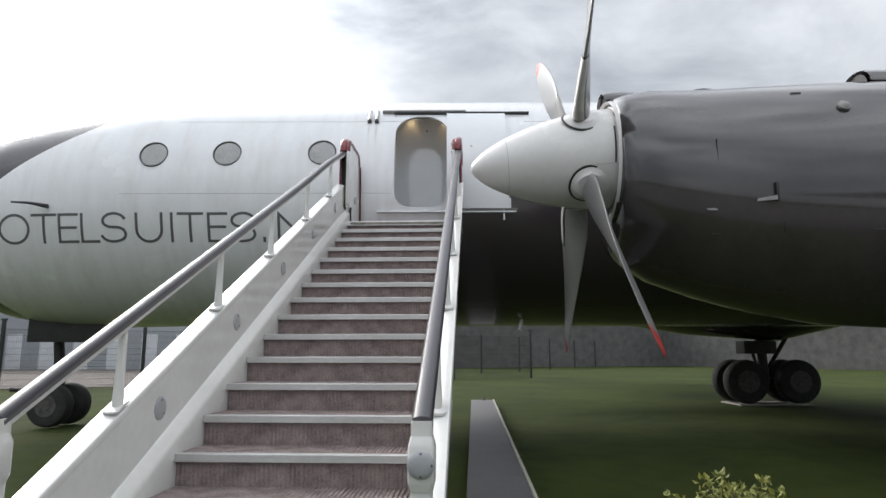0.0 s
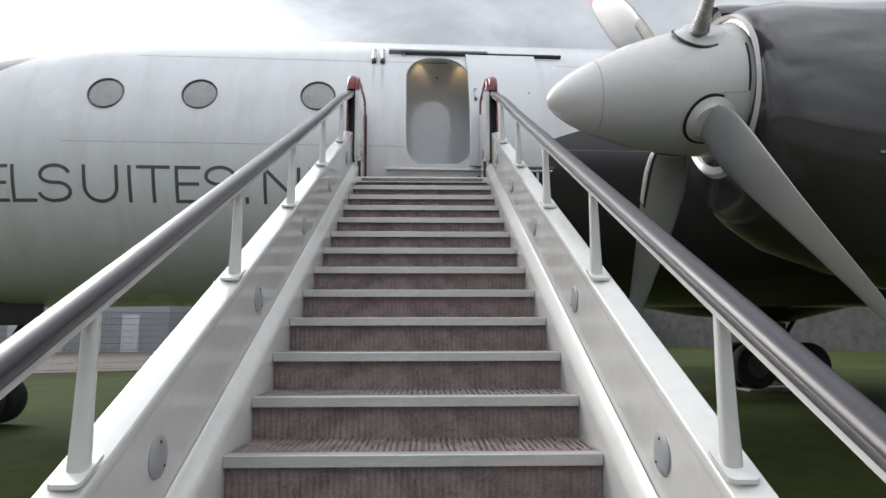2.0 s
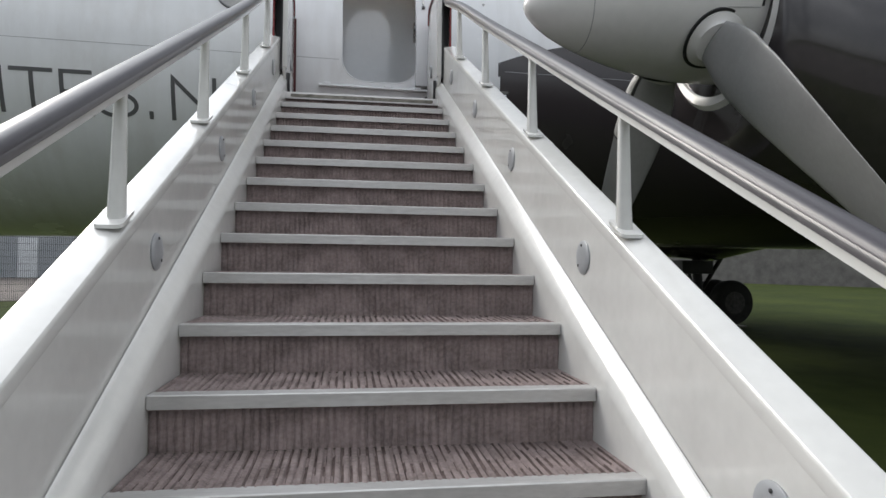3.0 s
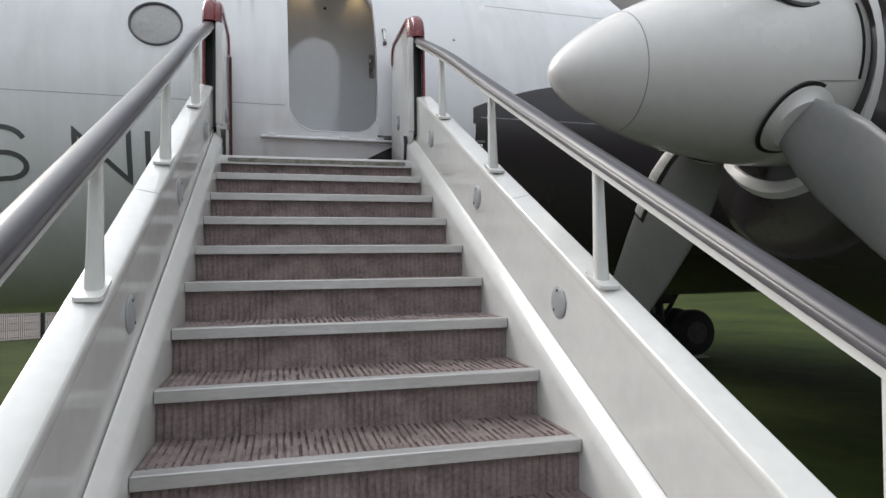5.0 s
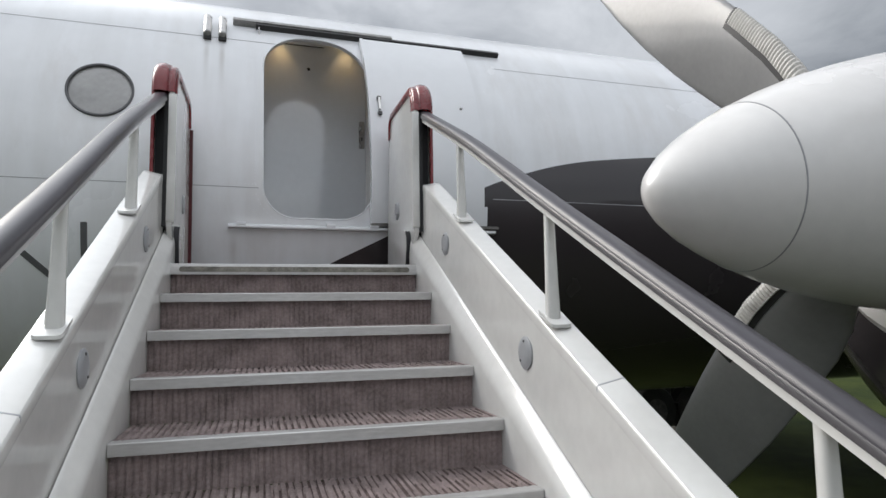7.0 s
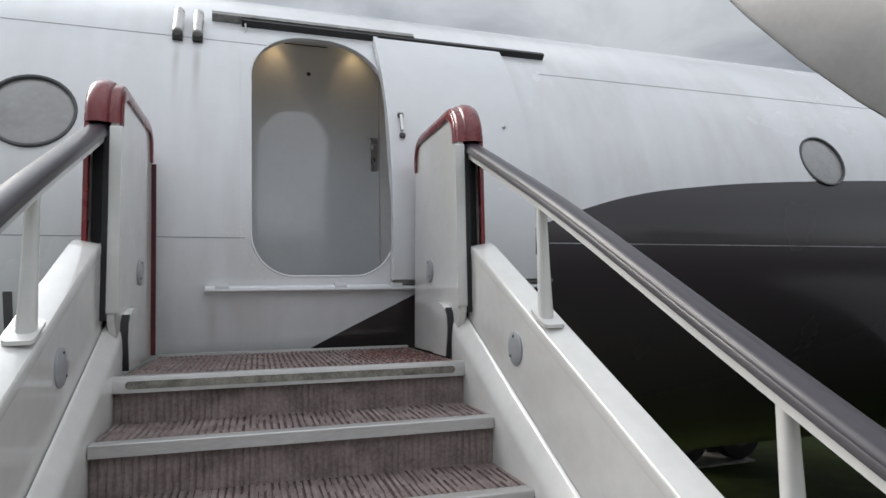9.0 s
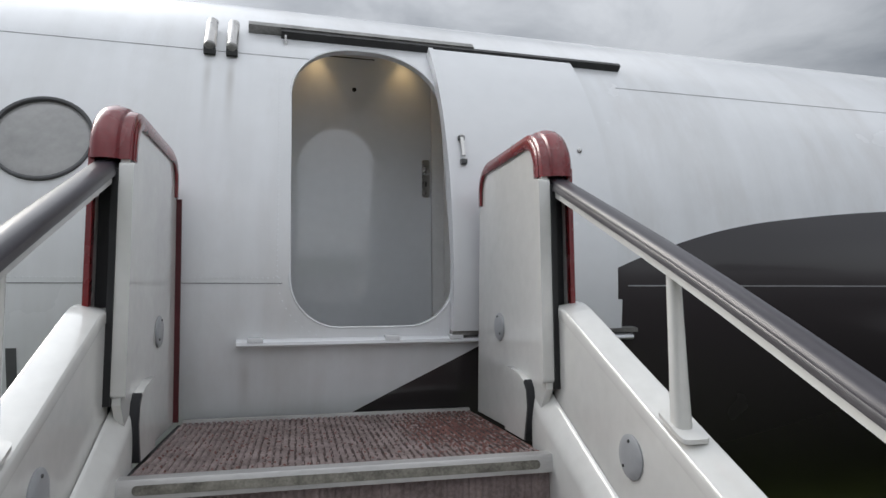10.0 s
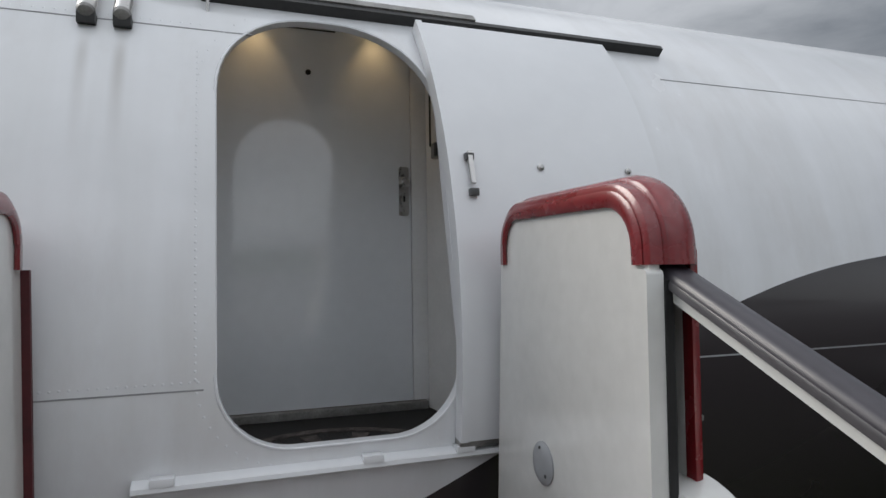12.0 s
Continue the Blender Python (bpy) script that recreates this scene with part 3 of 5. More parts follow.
    part("hood_rib", band([(0.617, -0.050), (0.613, -0.044), (0.613, -0.024), (0.618, -0.014), (0.6225, -0.018), (0.6225, -0.050)]), "red_cap", cheek)
    part("hood_seam", band([(0.6535, 0.0), (0.6525, 0.0065), (0.6565, 0.0125), (0.659, 0.0)]), "red_cap", cheek)
    # rounded end piece of the kick ledge on the landing
    sec = [(0.20, 2.815), (0.165, 2.93), (0.175, 2.985), (0.20, 3.012), (0.24, 3.028), (0.30, 3.040), (0.385, 3.048), (0.41, 3.036), (0.415, 3.010), (0.40, 2.90), (0.41, 2.815)]
    part("ledge_end", prism(bmesh.new(), sec, lambda p, q, s: (s * side, p, q), 0.600, 0.6245), "stair_white", cheek)
    part("ledge_gap", prism(bmesh.new(), [(0.19, 2.815), (0.155, 2.93), (0.165, 2.99), (0.19, 3.018), (0.20, 3.008), (0.178, 2.985), (0.17, 2.93), (0.205, 2.815)], lambda p, q, s: (s * side, p, q), 0.599, 0.66), "dark_gap", cheek)
    c = part("screw_cover", lathe(bmesh.new(), [(0.0, 0.055), (0.004, 0.055), (0.008, 0.050), (0.010, 0.030), (0.0105, 0.003)], (side * 0.6245, 0.525, 3.187), (-side, 0, 0), 26), "grey_plastic", cheek)
    for dy, dz in ((0.004, 0.040), (-0.026, -0.026)):
        part("screw", lathe(bmesh.new(), [(0.0, 0.0045), (0.003, 0.0045), (0.004, 0.002)], (side * 0.616, 0.525 + dy, 3.187 + dz), (-side, 0, 0), 8), "screw", c)

# low grey deck of the stair trailer beside the flight
trailer = thing("trailer_deck", "low grey steel trailer deck with a pale edge beside the stairs", "trailer", pose(0, 0, 0))
part("deck_plate", boxed(0.80, 1.25, -5.0, 6.4, 0.26, 0.33, bevel=0.008), "deck_grey", trailer)
part("edge_rail", boxed(1.25, 1.275, -5.0, 6.4, 0.25, 0.345, bevel=0.005), "edge_grey", trailer)
part("side_skirt", boxed(0.82, 1.24, -4.95, 6.3, 0.0, 0.26), "dark_gap", trailer)
part("deck_hook", loft(bmesh.new(), [[Vector((1.06 + 0.02 * math.cos(a) * 1.0, 6.2 + 0.3 * k * 0.1, 0.34 + 0.02 * math.sin(a) + 0.02 * k)) for a in (i * math.pi / 4 for i in range(8))] for k in range(4)]), "dark_gap", trailer)

# ---- the aircraft: x runs aft along its axis, y across, the axis 3.45 m up ----
plane = thing("propeller_airplane", "parked white four-engined propeller airliner with dark grey belly", "airplane", pose(0.3, 2.65, 0, 0, 0, 2.3))
ZC, RF = 3.45, 1.75


NOSE = [(-8.25, 0.03, 3.10), (-8.18, 0.26, 3.10), (-7.95, 0.55, 3.12), (-7.6, 0.84, 3.15), (-7.25, 1.10, 3.22), (-6.87, 1.33, 3.26), (-6.45, 1.475, 3.285), (-6.0, 1.575, 3.31), (-5.4, 1.655, 3.345), (-4.8, 1.705, 3.385), (-4.2, 1.74, 3.43), (-3.6, RF, ZC)]


def hull(u):
    """Radius and axis height of the fuselage at station u."""
    us = [p[0] for p in NOSE]
    return float(np.interp(u, us, [p[1] for p in NOSE])), float(np.interp(u, us, [p[2] for p in NOSE]))


def skin(u, z, r=RF):
    """The point on the near side of the fuselage at station u and height z."""
    return Vector((u, -math.sqrt(max(0.0, r * r - (z - ZC) ** 2)), z))


def arc(u, s, r=RF):
    """The same by arc length s up from the level of the axis."""
    rad, c = hull(u)
    a = (s + ZC - c) / rad
    return Vector((u, -(rad + r - RF) * math.cos(a), c + (rad + r - RF) * math.sin(a)))


def s_of(z):
    return RF * math.asin((z - ZC) / RF)


def fuselage_mesh():
    prof = list(NOSE)
    prof += [(-3.0 + 0.5 * i, RF, ZC) for i in range(31)] + [(14, 1.68, 3.52), (17, 1.35, 3.8), (20, 0.8, 4.2), (22, 0.15, 4.5)]
    n = 128
    ring = lambda u, r, c: [(u, -r * math.cos(2 * math.pi * i / n), c + r * math.sin(2 * math.pi * i / n)) for i in range(n)]
    outer = [ring(*p) for p in prof]
    inner = [ring(u + (0.08 if k == 0 else (-0.1 if k == len(prof) - 1 else 0)), max(0.01, r - 0.034), c) for k, (u, r, c) in enumerate(prof)]
    bm = bmesh.new()
    loft(bm, outer)
    bmesh.ops.recalc_face_normals(bm, faces=bm.faces)
    skin_faces = set(bm.faces)
    loft(bm, inner[1:-1][::-1])
    lining = [f for f in bm.faces if f not in skin_faces]
    bmesh.ops.recalc_face_normals(bm, faces=lining)
    bmesh.ops.reverse_faces(bm, faces=lining)       # the lining faces inward
    me = bpy.data.meshes.new("fuselage")
    bm.to_mesh(me)
    bm.free()
    return me


DOOR_U0, DOOR_U1, DOOR_Z0, DOOR_Z1 = -0.556, 0.172, 3.182, 4.585


def door_outline(g=0.0):
    """The boarding opening (u, z): rounded below, arched above, grown by g."""
    u0, u1, z0, z1 = DOOR_U0 - g, DOOR_U1 + g, DOOR_Z0 - g, DOOR_Z1 + g
    pts = []
    rb, ru, rz = 0.215 + g, 0.330 + g, 0.330 + g
    for cx, cz, a0, rx, ry in ((u0 + rb, z0 + rb, 180, rb, rb), (u1 - rb, z0 + rb, 270, rb, rb), (u1 - ru, z1 - rz, 0, ru, rz), (u0 + ru, z1 - rz, 90, ru, rz)):
        for i in range(13):
            a = radians(a0 + 90 * i / 12)
            pts.append((cx + rx * math.cos(a), cz + ry * math.sin(a)))
    return pts


WINDOWS = ((-3.80, 3.935), (-2.81, 3.948), (-1.53, 3.958), (3.27, 3.97))
WIN_R = 0.193


def cut_fuselage():
    body = new("fuselage", fuselage_mesh())
    bm = bmesh.new()
    prism(bm, door_outline(), lambda p, q, s: (p, s, q), -2.2, -1.0)
    for u, z in WINDOWS:
        n = Vector((0, skin(u, z).y, z - ZC)).normalized()
        tube(bm, skin(u, z) - n * 0.3, skin(u, z) + n * 0.3, WIN_R, 40)
    bmesh.ops.recalc_face_normals(bm, faces=bm.faces)
    me = bpy.data.meshes.new("openings")
    bm.to_mesh(me)
    bm.free()
    cutter = new("openings", me)
    mod = body.modifiers.new("openings", "BOOLEAN")
    mod.operation, mod.solver, mod.object = "DIFFERENCE", "EXACT", cutter
    mod.use_hole_tolerant = True
    deps = bpy.context.evaluated_depsgraph_get()
    cut = bpy.data.meshes.new_from_object(body.evaluated_get(deps))
    for o in (body, cutter):
        bpy.data.objects.remove(o)
    cut.name = "fuselage"
    return cut


me = cut_fuselage()
me.materials.clear()
fuselage = link("fuselage", me, "fuselage", plane, smooth=30)

# opening rim, seams, windows
bm = bmesh.new()
rings = []
for g, r in ((0.002, RF - 0.036), (-0.004, RF - 0.036), (-0.004, RF + 0.002), (-0.001, RF + 0.0045), (0.004, RF + 0.003), (0.006, RF - 0.002)):
    rings.append([skin(u, z, r) for u, z in door_outline(g)])
loft(bm, rings, caps=False)
part("door_rim", bm, "plane_white", fuselage)


def conform(bm, u0, u1, z0, z1, r0, r1, nu=8, nz=8):
    """A curved plate on the fuselage between two radii."""
    s0, s1 = s_of(z0), s_of(z1)
    grid = {}
    for k, r in enumerate((r0, r1)):
        for i in range(nu + 1):
            for j in range(nz + 1):
                grid[i, j, k] = bm.verts.new(arc(u0 + (u1 - u0) * i / nu, s0 + (s1 - s0) * j / nz, r))
    for i in range(nu):
        for j in range(nz):
            for k in (0, 1):
                q = [grid[i, j, k], grid[i + 1, j, k], grid[i + 1, j + 1, k], grid[i, j + 1, k]]
                bm.faces.new(q if k else q[::-1])
    for i in range(nu):
        for j in (0, nz):
            bm.faces.new([grid[i, j, 0], grid[i + 1, j, 0], grid[i + 1, j, 1], grid[i, j, 1]])
    for j in range(nz):
        for i in (0, nu):
            bm.faces.new([grid[i, j, 0], grid[i, j + 1, 0], grid[i, j + 1, 1], grid[i, j, 1]])
    return bm


def seam(u0, u1, z0, z1):
    part("panel_seam", conform(bmesh.new(), u0, u1, z0, z1, RF - 0.003, RF + 0.0012, 8 if z1 - z0 < 0.1 else 1, 1 if z1 - z0 < 0.1 else 12), "seam", fuselage)


seam(-4.2, DOOR_U0 - 0.03, 3.368, 3.3725)
seam(-3.6, -0.44, 4.484, 4.488)
seam(1.22, 8.0, 4.482, 4.486)
seam(1.05, 6.0, 3.36, 3.366)
for u, z in WINDOWS:
    n = Vector((0, skin(u, z).y, z - ZC)).normalized()
    win = part("window", lathe(bmesh.new(), [(-0.05, WIN_R - 0.001), (0.004, WIN_R - 0.001), (0.006, WIN_R - 0.006), (0.004, WIN_R - 0.014), (-0.05, WIN_R - 0.02)], skin(u, z), n, 40, caps=False), "window_ring", plane)
    part("pane", lathe(bmesh.new(), [(-0.014, WIN_R - 0.008), (-0.008, WIN_R - 0.03), (-0.004, 0.09), (-0.003, 0.005)], skin(u, z), n, 40), "pane", win, "grey window pane with a drawn blind")

# cockpit glazing: dark panes in pale frames, following the nose
M["cockpit_glass"] = material("cockpit_glass", (0.02, 0.025, 0.035), 0.08, coat=1.0, vary=0.1)


def nose_patch(u0, u1, a0, a1, d):
    bm = bmesh.new()
    rows = []
    for i in range(5):
        u = u0 + (u1 - u0) * i / 4
        r, c = hull(u)
        row = [(u, -(r + d) * math.cos(a), c + (r + d) * math.sin(a)) for a in (radians(a0 + (a1 - a0) * k / 6) for k in range(7))]
        row += [(u, -(r - 0.02) * math.cos(a), c + (r - 0.02) * math.sin(a)) for a in (radians(a1 + (a0 - a1) * k / 6) for k in range(7))]
        rows.append(row)
    return loft(bm, rows)


for u0, u1, a0, a1 in ((-6.25, -5.80, 40, 63), (-6.72, -6.32, 38, 63), (-7.14, -6.79, 36, 64), (-7.14, -6.79, 70, 108)):
    pane_ = part("cockpit_window", nose_patch(u0 - 0.03, u1 + 0.03, a0 - 2, a1 + 2, 0.004), "plane_white", plane)
    part("pane", nose_patch(u0, u1, a0, a1, 0.008), "cockpit_glass", pane_, "dark cockpit glass")

# lettering along the side
STROKE, CAP = 0.036, 0.40


def bow(cx, cy, rx, ry, a0, a1, n=16):
    return [(cx + rx * math.cos(radians(a0 + (a1 - a0) * i / n)), cy + ry * math.sin(radians(a0 + (a1 - a0) * i / n))) for i in range(n + 1)]


GLYPHS = {
    "H": [[(0, 0), (0, 1)], [(1, 0), (1, 1)], [(0, 0.52), (1, 0.52)]],
    "O": [bow(0.5, 0.5, 0.5, 0.52, 90, 450, 40)],
    "T": [[(0, 1), (1, 1)], [(0.5, 0), (0.5, 1)]],
    "E": [[(1, 0), (0, 0), (0, 1), (1, 1)], [(0, 0.52), (0.92, 0.52)]],
    "L": [[(0, 1), (0, 0), (1, 0)]],
    "S": [bow(0.5, 0.76, 0.44, 0.26, 20, 180, 14)[:-1] + bow(0.44, 0.74, 0.38, 0.215, 180, 270, 8) + bow(0.56, 0.265, 0.40, 0.26, 90, -90, 16)[1:] + bow(0.5, 0.26, 0.50, 0.275, -90, -165, 10)[1:]],
    "U": [[(0, 1), (0, 0.42)] + bow(0.5, 0.42, 0.5, 0.44, 180, 360, 18)[1:] + [(1, 1)]],
    "I": [[(0, 0), (0, 1)]],
    ".": [[(0, 0.0), (0, 0.10)]],
    "N": [[(0, 0), (0, 1), (1, 0), (1, 1)]],
}
LETTERS = (("H", -6.30, 0.33), ("O", -5.885, 0.42), ("T", -5.41, 0.325), ("E", -5.03, 0.245), ("L", -4.72, 0.22), ("S", -4.45, 0.335), ("U", -3.98, 0.335), ("I", -3.51, 0.0), ("T", -3.42, 0.315), ("E", -3.02, 0.235), ("S", -2.73, 0.335), (".", -2.285, 0.0), ("N", -2.09, 0.36), ("L", -1.60, 0.215))


def letter_mesh(strokes, u0, w):
    bm = bmesh.new()
    s_base = s_of(2.742)
    for path in strokes:
        fine = [path[0]]
        for a, b in zip(path, path[1:]):
            n = max(1, int(math.hypot((b[0] - a[0]) * w, (b[1] - a[1]) * CAP) / 0.05))
            fine += [(a[0] + (b[0] - a[0]) * (i + 1) / n, a[1] + (b[1] - a[1]) * (i + 1) / n) for i in range(n)]
        pts = [Vector((u0 + STROKE / 2 + p * (w - 0 * STROKE), STROKE / 2 + q * (CAP - STROKE))) for p, q in fine]
        rows = []
        for i, p in enumerate(pts):
            d0 = (p - pts[i - 1]).normalized() if i else (pts[1] - p).normalized()
            d1 = (pts[i + 1] - p).normalized() if i < len(pts) - 1 else d0
            n0 = Vector((-d0.y - d1.y, d0.x + d1.x))
            n0 = n0.normalized() if n0.length > 1e-6 else Vector((-d0.y, d0.x))
            k = STROKE / 2 / max(0.45, n0.dot(Vector((-d0.y, d0.x))))
            e = d0 * (-STROKE / 2 if i == 0 else STROKE / 2 if i == len(pts) - 1 else 0.0)
            rows.append([arc(p.x + e.x + n0.x * k, s_base + p.y + e.y + n0.y * k, RF + h) for k, h in ((-k, 0.0005), (-k, 0.0030), (k, 0.0030), (k, 0.0005))])
        loft(bm, rows)
    return bm


for ch, u, w in LETTERS:
    part("letter", letter_mesh(GLYPHS[ch], u, w), "letter", fuselage, smooth=0)

# sliding door, its tracks, the sill rail and the fittings round the opening
bm = conform(bmesh.new(), 0.165, 0.965, 3.168, 4.588, RF + 0.018, RF + 0.050, 6, 16)
slide = part("sliding_door", bm, "plane_white", plane, "white sliding entrance door, slid open")
part("door_edge", conform(bmesh.new(), 0.148, 0.172, 3.168, 4.590, RF + 0.004, RF + 0.056, 1, 16), "plane_white", slide)
part("door_corner", conform(bmesh.new(), 0.90, 0.99, 3.168, 3.30, RF + 0.016, RF + 0.046, 2, 2), "plane_white", slide)
part("latch_strap", conform(bmesh.new(), 0.212, 0.228, 3.945, 4.05, RF + 0.060, RF + 0.072, 1, 4), "steel", slide)
for z in (3.935, 4.055):
    part("latch_lug", boxed(0.206, 0.234, skin(0.22, z).y - 0.075, skin(0.22, z).y - 0.045, z - 0.012, z + 0.012, bevel=0.003), "screw", slide)
for u, z in ((0.48, 4.03), (0.83, 4.03), (0.31, 3.24)):
    part("bolt", lathe(bmesh.new(), [(0, 0.012), (0.008, 0.012), (0.012, 0.006)], skin(u, z, RF + 0.05), (0, -1, 0.2), 10), "steel", slide)
track = part("upper_track", conform(bmesh.new(), -0.76, 0.42, 4.650, 4.678, RF + 0.001, RF + 0.046, 3, 1), "track", plane)
part("track_slot", conform(bmesh.new(), -0.60, 1.31, 4.628, 4.647, RF - 0.005, RF + 0.040, 3, 1), "track_dark", track)
part("track_top", conform(bmesh.new(), 0.425, 1.31, 4.649, 4.660, RF - 0.005, RF + 0.028, 3, 1), "track_dark", track)
part("track_pin", boxed(-0.585, -0.575, skin(0, 4.6).y - 0.02, skin(0, 4.6).y, 4.56, 4.63), "steel", track)
bm = bmesh.new()
y0 = skin(0, 3.12).y
prism(bm, [(y0 + 0.02, 3.106), (y0 - 0.040, 3.107), (y0 - 0.047, 3.114), (y0 - 0.045, 3.126), (y0 - 0.026, 3.136), (y0 + 0.02, 3.141)], lambda p, q, s: (s, p, q), -0.765, 1.06)
sill = part("sill_rail", bm, "plane_white", plane)
for u in (-0.72, -0.15, 0.14):
    part("clip", boxed(u, u + 0.062, y0 - 0.050, y0 - 0.008, 3.126, 3.147, bevel=0.003), "plane_white", sill)
part("lower_runner", conform(bmesh.new(), 0.15, 1.08, 3.148, 3.166, RF - 0.005, RF + 0.045, 3, 1), "track", sill)
for u in (-0.927, -0.827):
    a, b = skin(u, 4.495, RF + 0.034), skin(u, 4.672, RF + 0.034)
    pipe = part("vent_pipe", tube(bmesh.new(), a, b, 0.027, 18), "steel", plane)
    part("pipe_cap", lathe(bmesh.new(), [(0.0, 0.027), (-0.012, 0.024), (-0.022, 0.012), (-0.024, 0.002)], a, b - a, 18), "track", pipe)
    p = skin(u, 4.485, RF)
    part("bracket", boxed(u - 0.026, u + 0.026, p.y - 0.045, p.y + 0.03, 4.455, 4.492, bevel=0.004), "track_dark", pipe)
part("drain_pipe", tube(bmesh.new(), (0.90, y0 - 0.02, 3.145), (0.90, y0 - 0.03, 3.01), 0.012, 10), "plane_white", plane)
part("drain_mast", tube(bmesh.new(), (1.25, -0.5, 1.80), (1.22, -0.5, 1.62), 0.022, 10, 0.03), "plane_white", plane)
probe = part("pitot_probe", loft(bmesh.new(), [[(u, -1.75 - d + r * math.cos(a), 3.21 + dz + r * math.sin(a)) for a in (i * math.pi / 4 for i in range(8))] for u, d, dz, r in ((-5.15, -0.05, 0.0, 0.03), (-5.25, 0.05, 0.01, 0.022), (-5.33, 0.08, 0.02, 0.018), (-5.55, 0.085, 0.03, 0.012))]), "track_dark", plane)

# rivets round the opening and along the seams, too small to count
bm = bmesh.new()


def rivet(u, z, r=0.0042):
    p = skin(u, z, RF + 0.0005)
    n = Vector((0, p.y, z - ZC)).normalized()
    t = Vector((0, -n.z, n.y))
    o = bm.verts.new(p + n * 0.0022)
    ring = [bm.verts.new(p + Vector((r * math.cos(a), 0, 0)) + t * (r * math.sin(a))) for a in (k * math.pi / 3 for k in range(6))]
    for k in range(6):
        bm.faces.new((ring[k], ring[(k + 1) % 6], o))


for i in range(46):
    rivet(DOOR_U0 - 0.052, 3.40 + 0.022 * i)
for u, z in door_outline(0.05)[::1]:
    if z < 3.42 or z > 4.30:
        rivet(u, z)
for i in range(60):
    rivet(-0.60 - 0.022 * i, 3.392)
    rivet(-0.60 - 0.03 * i, 4.508)
rivets = part("rivets", bm, "plane_white", fuselage)
rivets["kind"] = "stuff"

# entrance lobby behind the opening: walls, ceiling, floor and the inner door
IV = -0.68
def hull_slice(v1, r=1.672, n=14):
    """Cross-section (y, z) inside the hull between floor and ceiling, from the near skin to v1."""
    pts = []
    for i in range(n + 1):
        z = 2.98 + (5.03 - 2.98) * i / n
        pts.append((-math.sqrt(r * r - (z - ZC) ** 2), z))
    pts = [p for p in pts if p[0] < v1 - 0.02]
    return pts + [(v1, pts[-1][1]), (v1, 2.98)]


part("lobby_wall", prism(bmesh.new(), hull_slice(IV - 0.01), lambda p, q, s: (s, p, q), -0.80, -0.70), "vestibule", plane)
part("lobby_wall", prism(bmesh.new(), hull_slice(IV - 0.01), lambda p, q, s: (s + max(0.0, (p + 1.02)) * -0.41, p, q), 0.545, 0.66), "vestibule", plane)
part("lobby_back_wall", boxed(-0.86, 0.66, IV + 0.045, IV + 0.10, 2.98, 4.98), "vestibule", plane)
bm = bmesh.new()
ribs_ = [radians(a) for a in range(48, 76, 3)]
prism(bm, [(-1.640 * math.cos(a), ZC + 1.640 * math.sin(a)) for a in ribs_] + [(-1.668 * math.cos(a), ZC + 1.668 * math.sin(a)) for a in ribs_[::-1]], lambda p, q, s: (s, p, q), -0.699, 0.52)
ceil_ob = part("lobby_ceiling", bm, "vestibule", plane)
part("ceiling_joint", boxed(-0.351, -0.027, IV - 0.004, IV - 0.001, 4.805, 4.811), "dark_gap", ceil_ob)
lobby_floor = part("lobby_floor", boxed(-0.86, 0.66, -1.58, IV + 0.04, 2.98, 3.035), "floor_black", plane, "black rubber floor")
part("threshold", boxed(-0.70, 0.400, IV - 0.035, IV + 0.04, 3.036, 3.072, bevel=0.004), "track", lobby_floor)
mat_ob = thing("doormat", "half-round grey and black fibre doormat on the lobby floor", "doormat", plane.matrix_basis @ pose(-0.15, -1.50, 3.036))
half = lambda r, k: [(r * math.cos(radians(6 * i)), 1.15 * r * math.sin(radians(6 * i))) for i in range(31)][::k]
part("backing", prism(bmesh.new(), half(0.48, 1), lambda p, q, s: (p, q, s), 0.0, 0.004), "floor_black", mat_ob)
part("rim", prism(bmesh.new(), half(0.475, 1) + half(0.43, -1), lambda p, q, s: (p, q, s), 0.0045, 0.009), "mat_grey", mat_ob)
for i in range(0, 12, 2):
    a0, a1 = radians(15 * i + 4), radians(15 * (i + 1) - 1)
    part("ray", prism(bmesh.new(), [(r * math.cos(a), 1.15 * r * math.sin(a)) for r, a in ((0.12, a0), (0.40, a0), (0.40, a1), (0.12, a1))], lambda p, q, s: (p, q, s), 0.0045, 0.009), "mat_grey", mat_ob)

inner = part("inner_door", boxed(-0.69, 0.332, IV, IV + 0.04, 3.075, 4.97, bevel=0.003), "inner_white", plane, "closed glossy white cabin door")
part("door_frame", boxed(0.335, 0.413, IV - 0.006, IV + 0.04, 3.075, 4.96, bevel=0.004), "vestibule", inner)
plate = part("lock_plate", prism(bmesh.new(), rounded(0.272, 0.320, 3.953, 4.188, 0.012, 4), lambda p, q, s: (p, s, q), IV - 0.010, IV - 0.0005), "steel", inner, "brushed steel lock plate")
part("knob", lathe(bmesh.new(), [(0.0, 0.010), (0.022, 0.011), (0.028, 0.022), (0.045, 0.027), (0.056, 0.020), (0.060, 0.006)], (0.286, IV - 0.010, 4.107), (0, -1, 0), 20), "steel", plate)
part("keyhole", boxed(0.292, 0.301, IV - 0.0125, IV - 0.009, 4.020, 4.048), "black", plate)
part("peephole", lathe(bmesh.new(), [(-0.002, 0.013), (0.004, 0.013), (0.006, 0.008), (0.0065, 0.002)], (-0.153, IV, 4.608), (0, -1, 0), 18), "black", inner)
latch = part("wall_latch", boxed(0.385, 0.50, -0.90, -0.83, 4.205, 4.275, bevel=0.008), "track", plane)
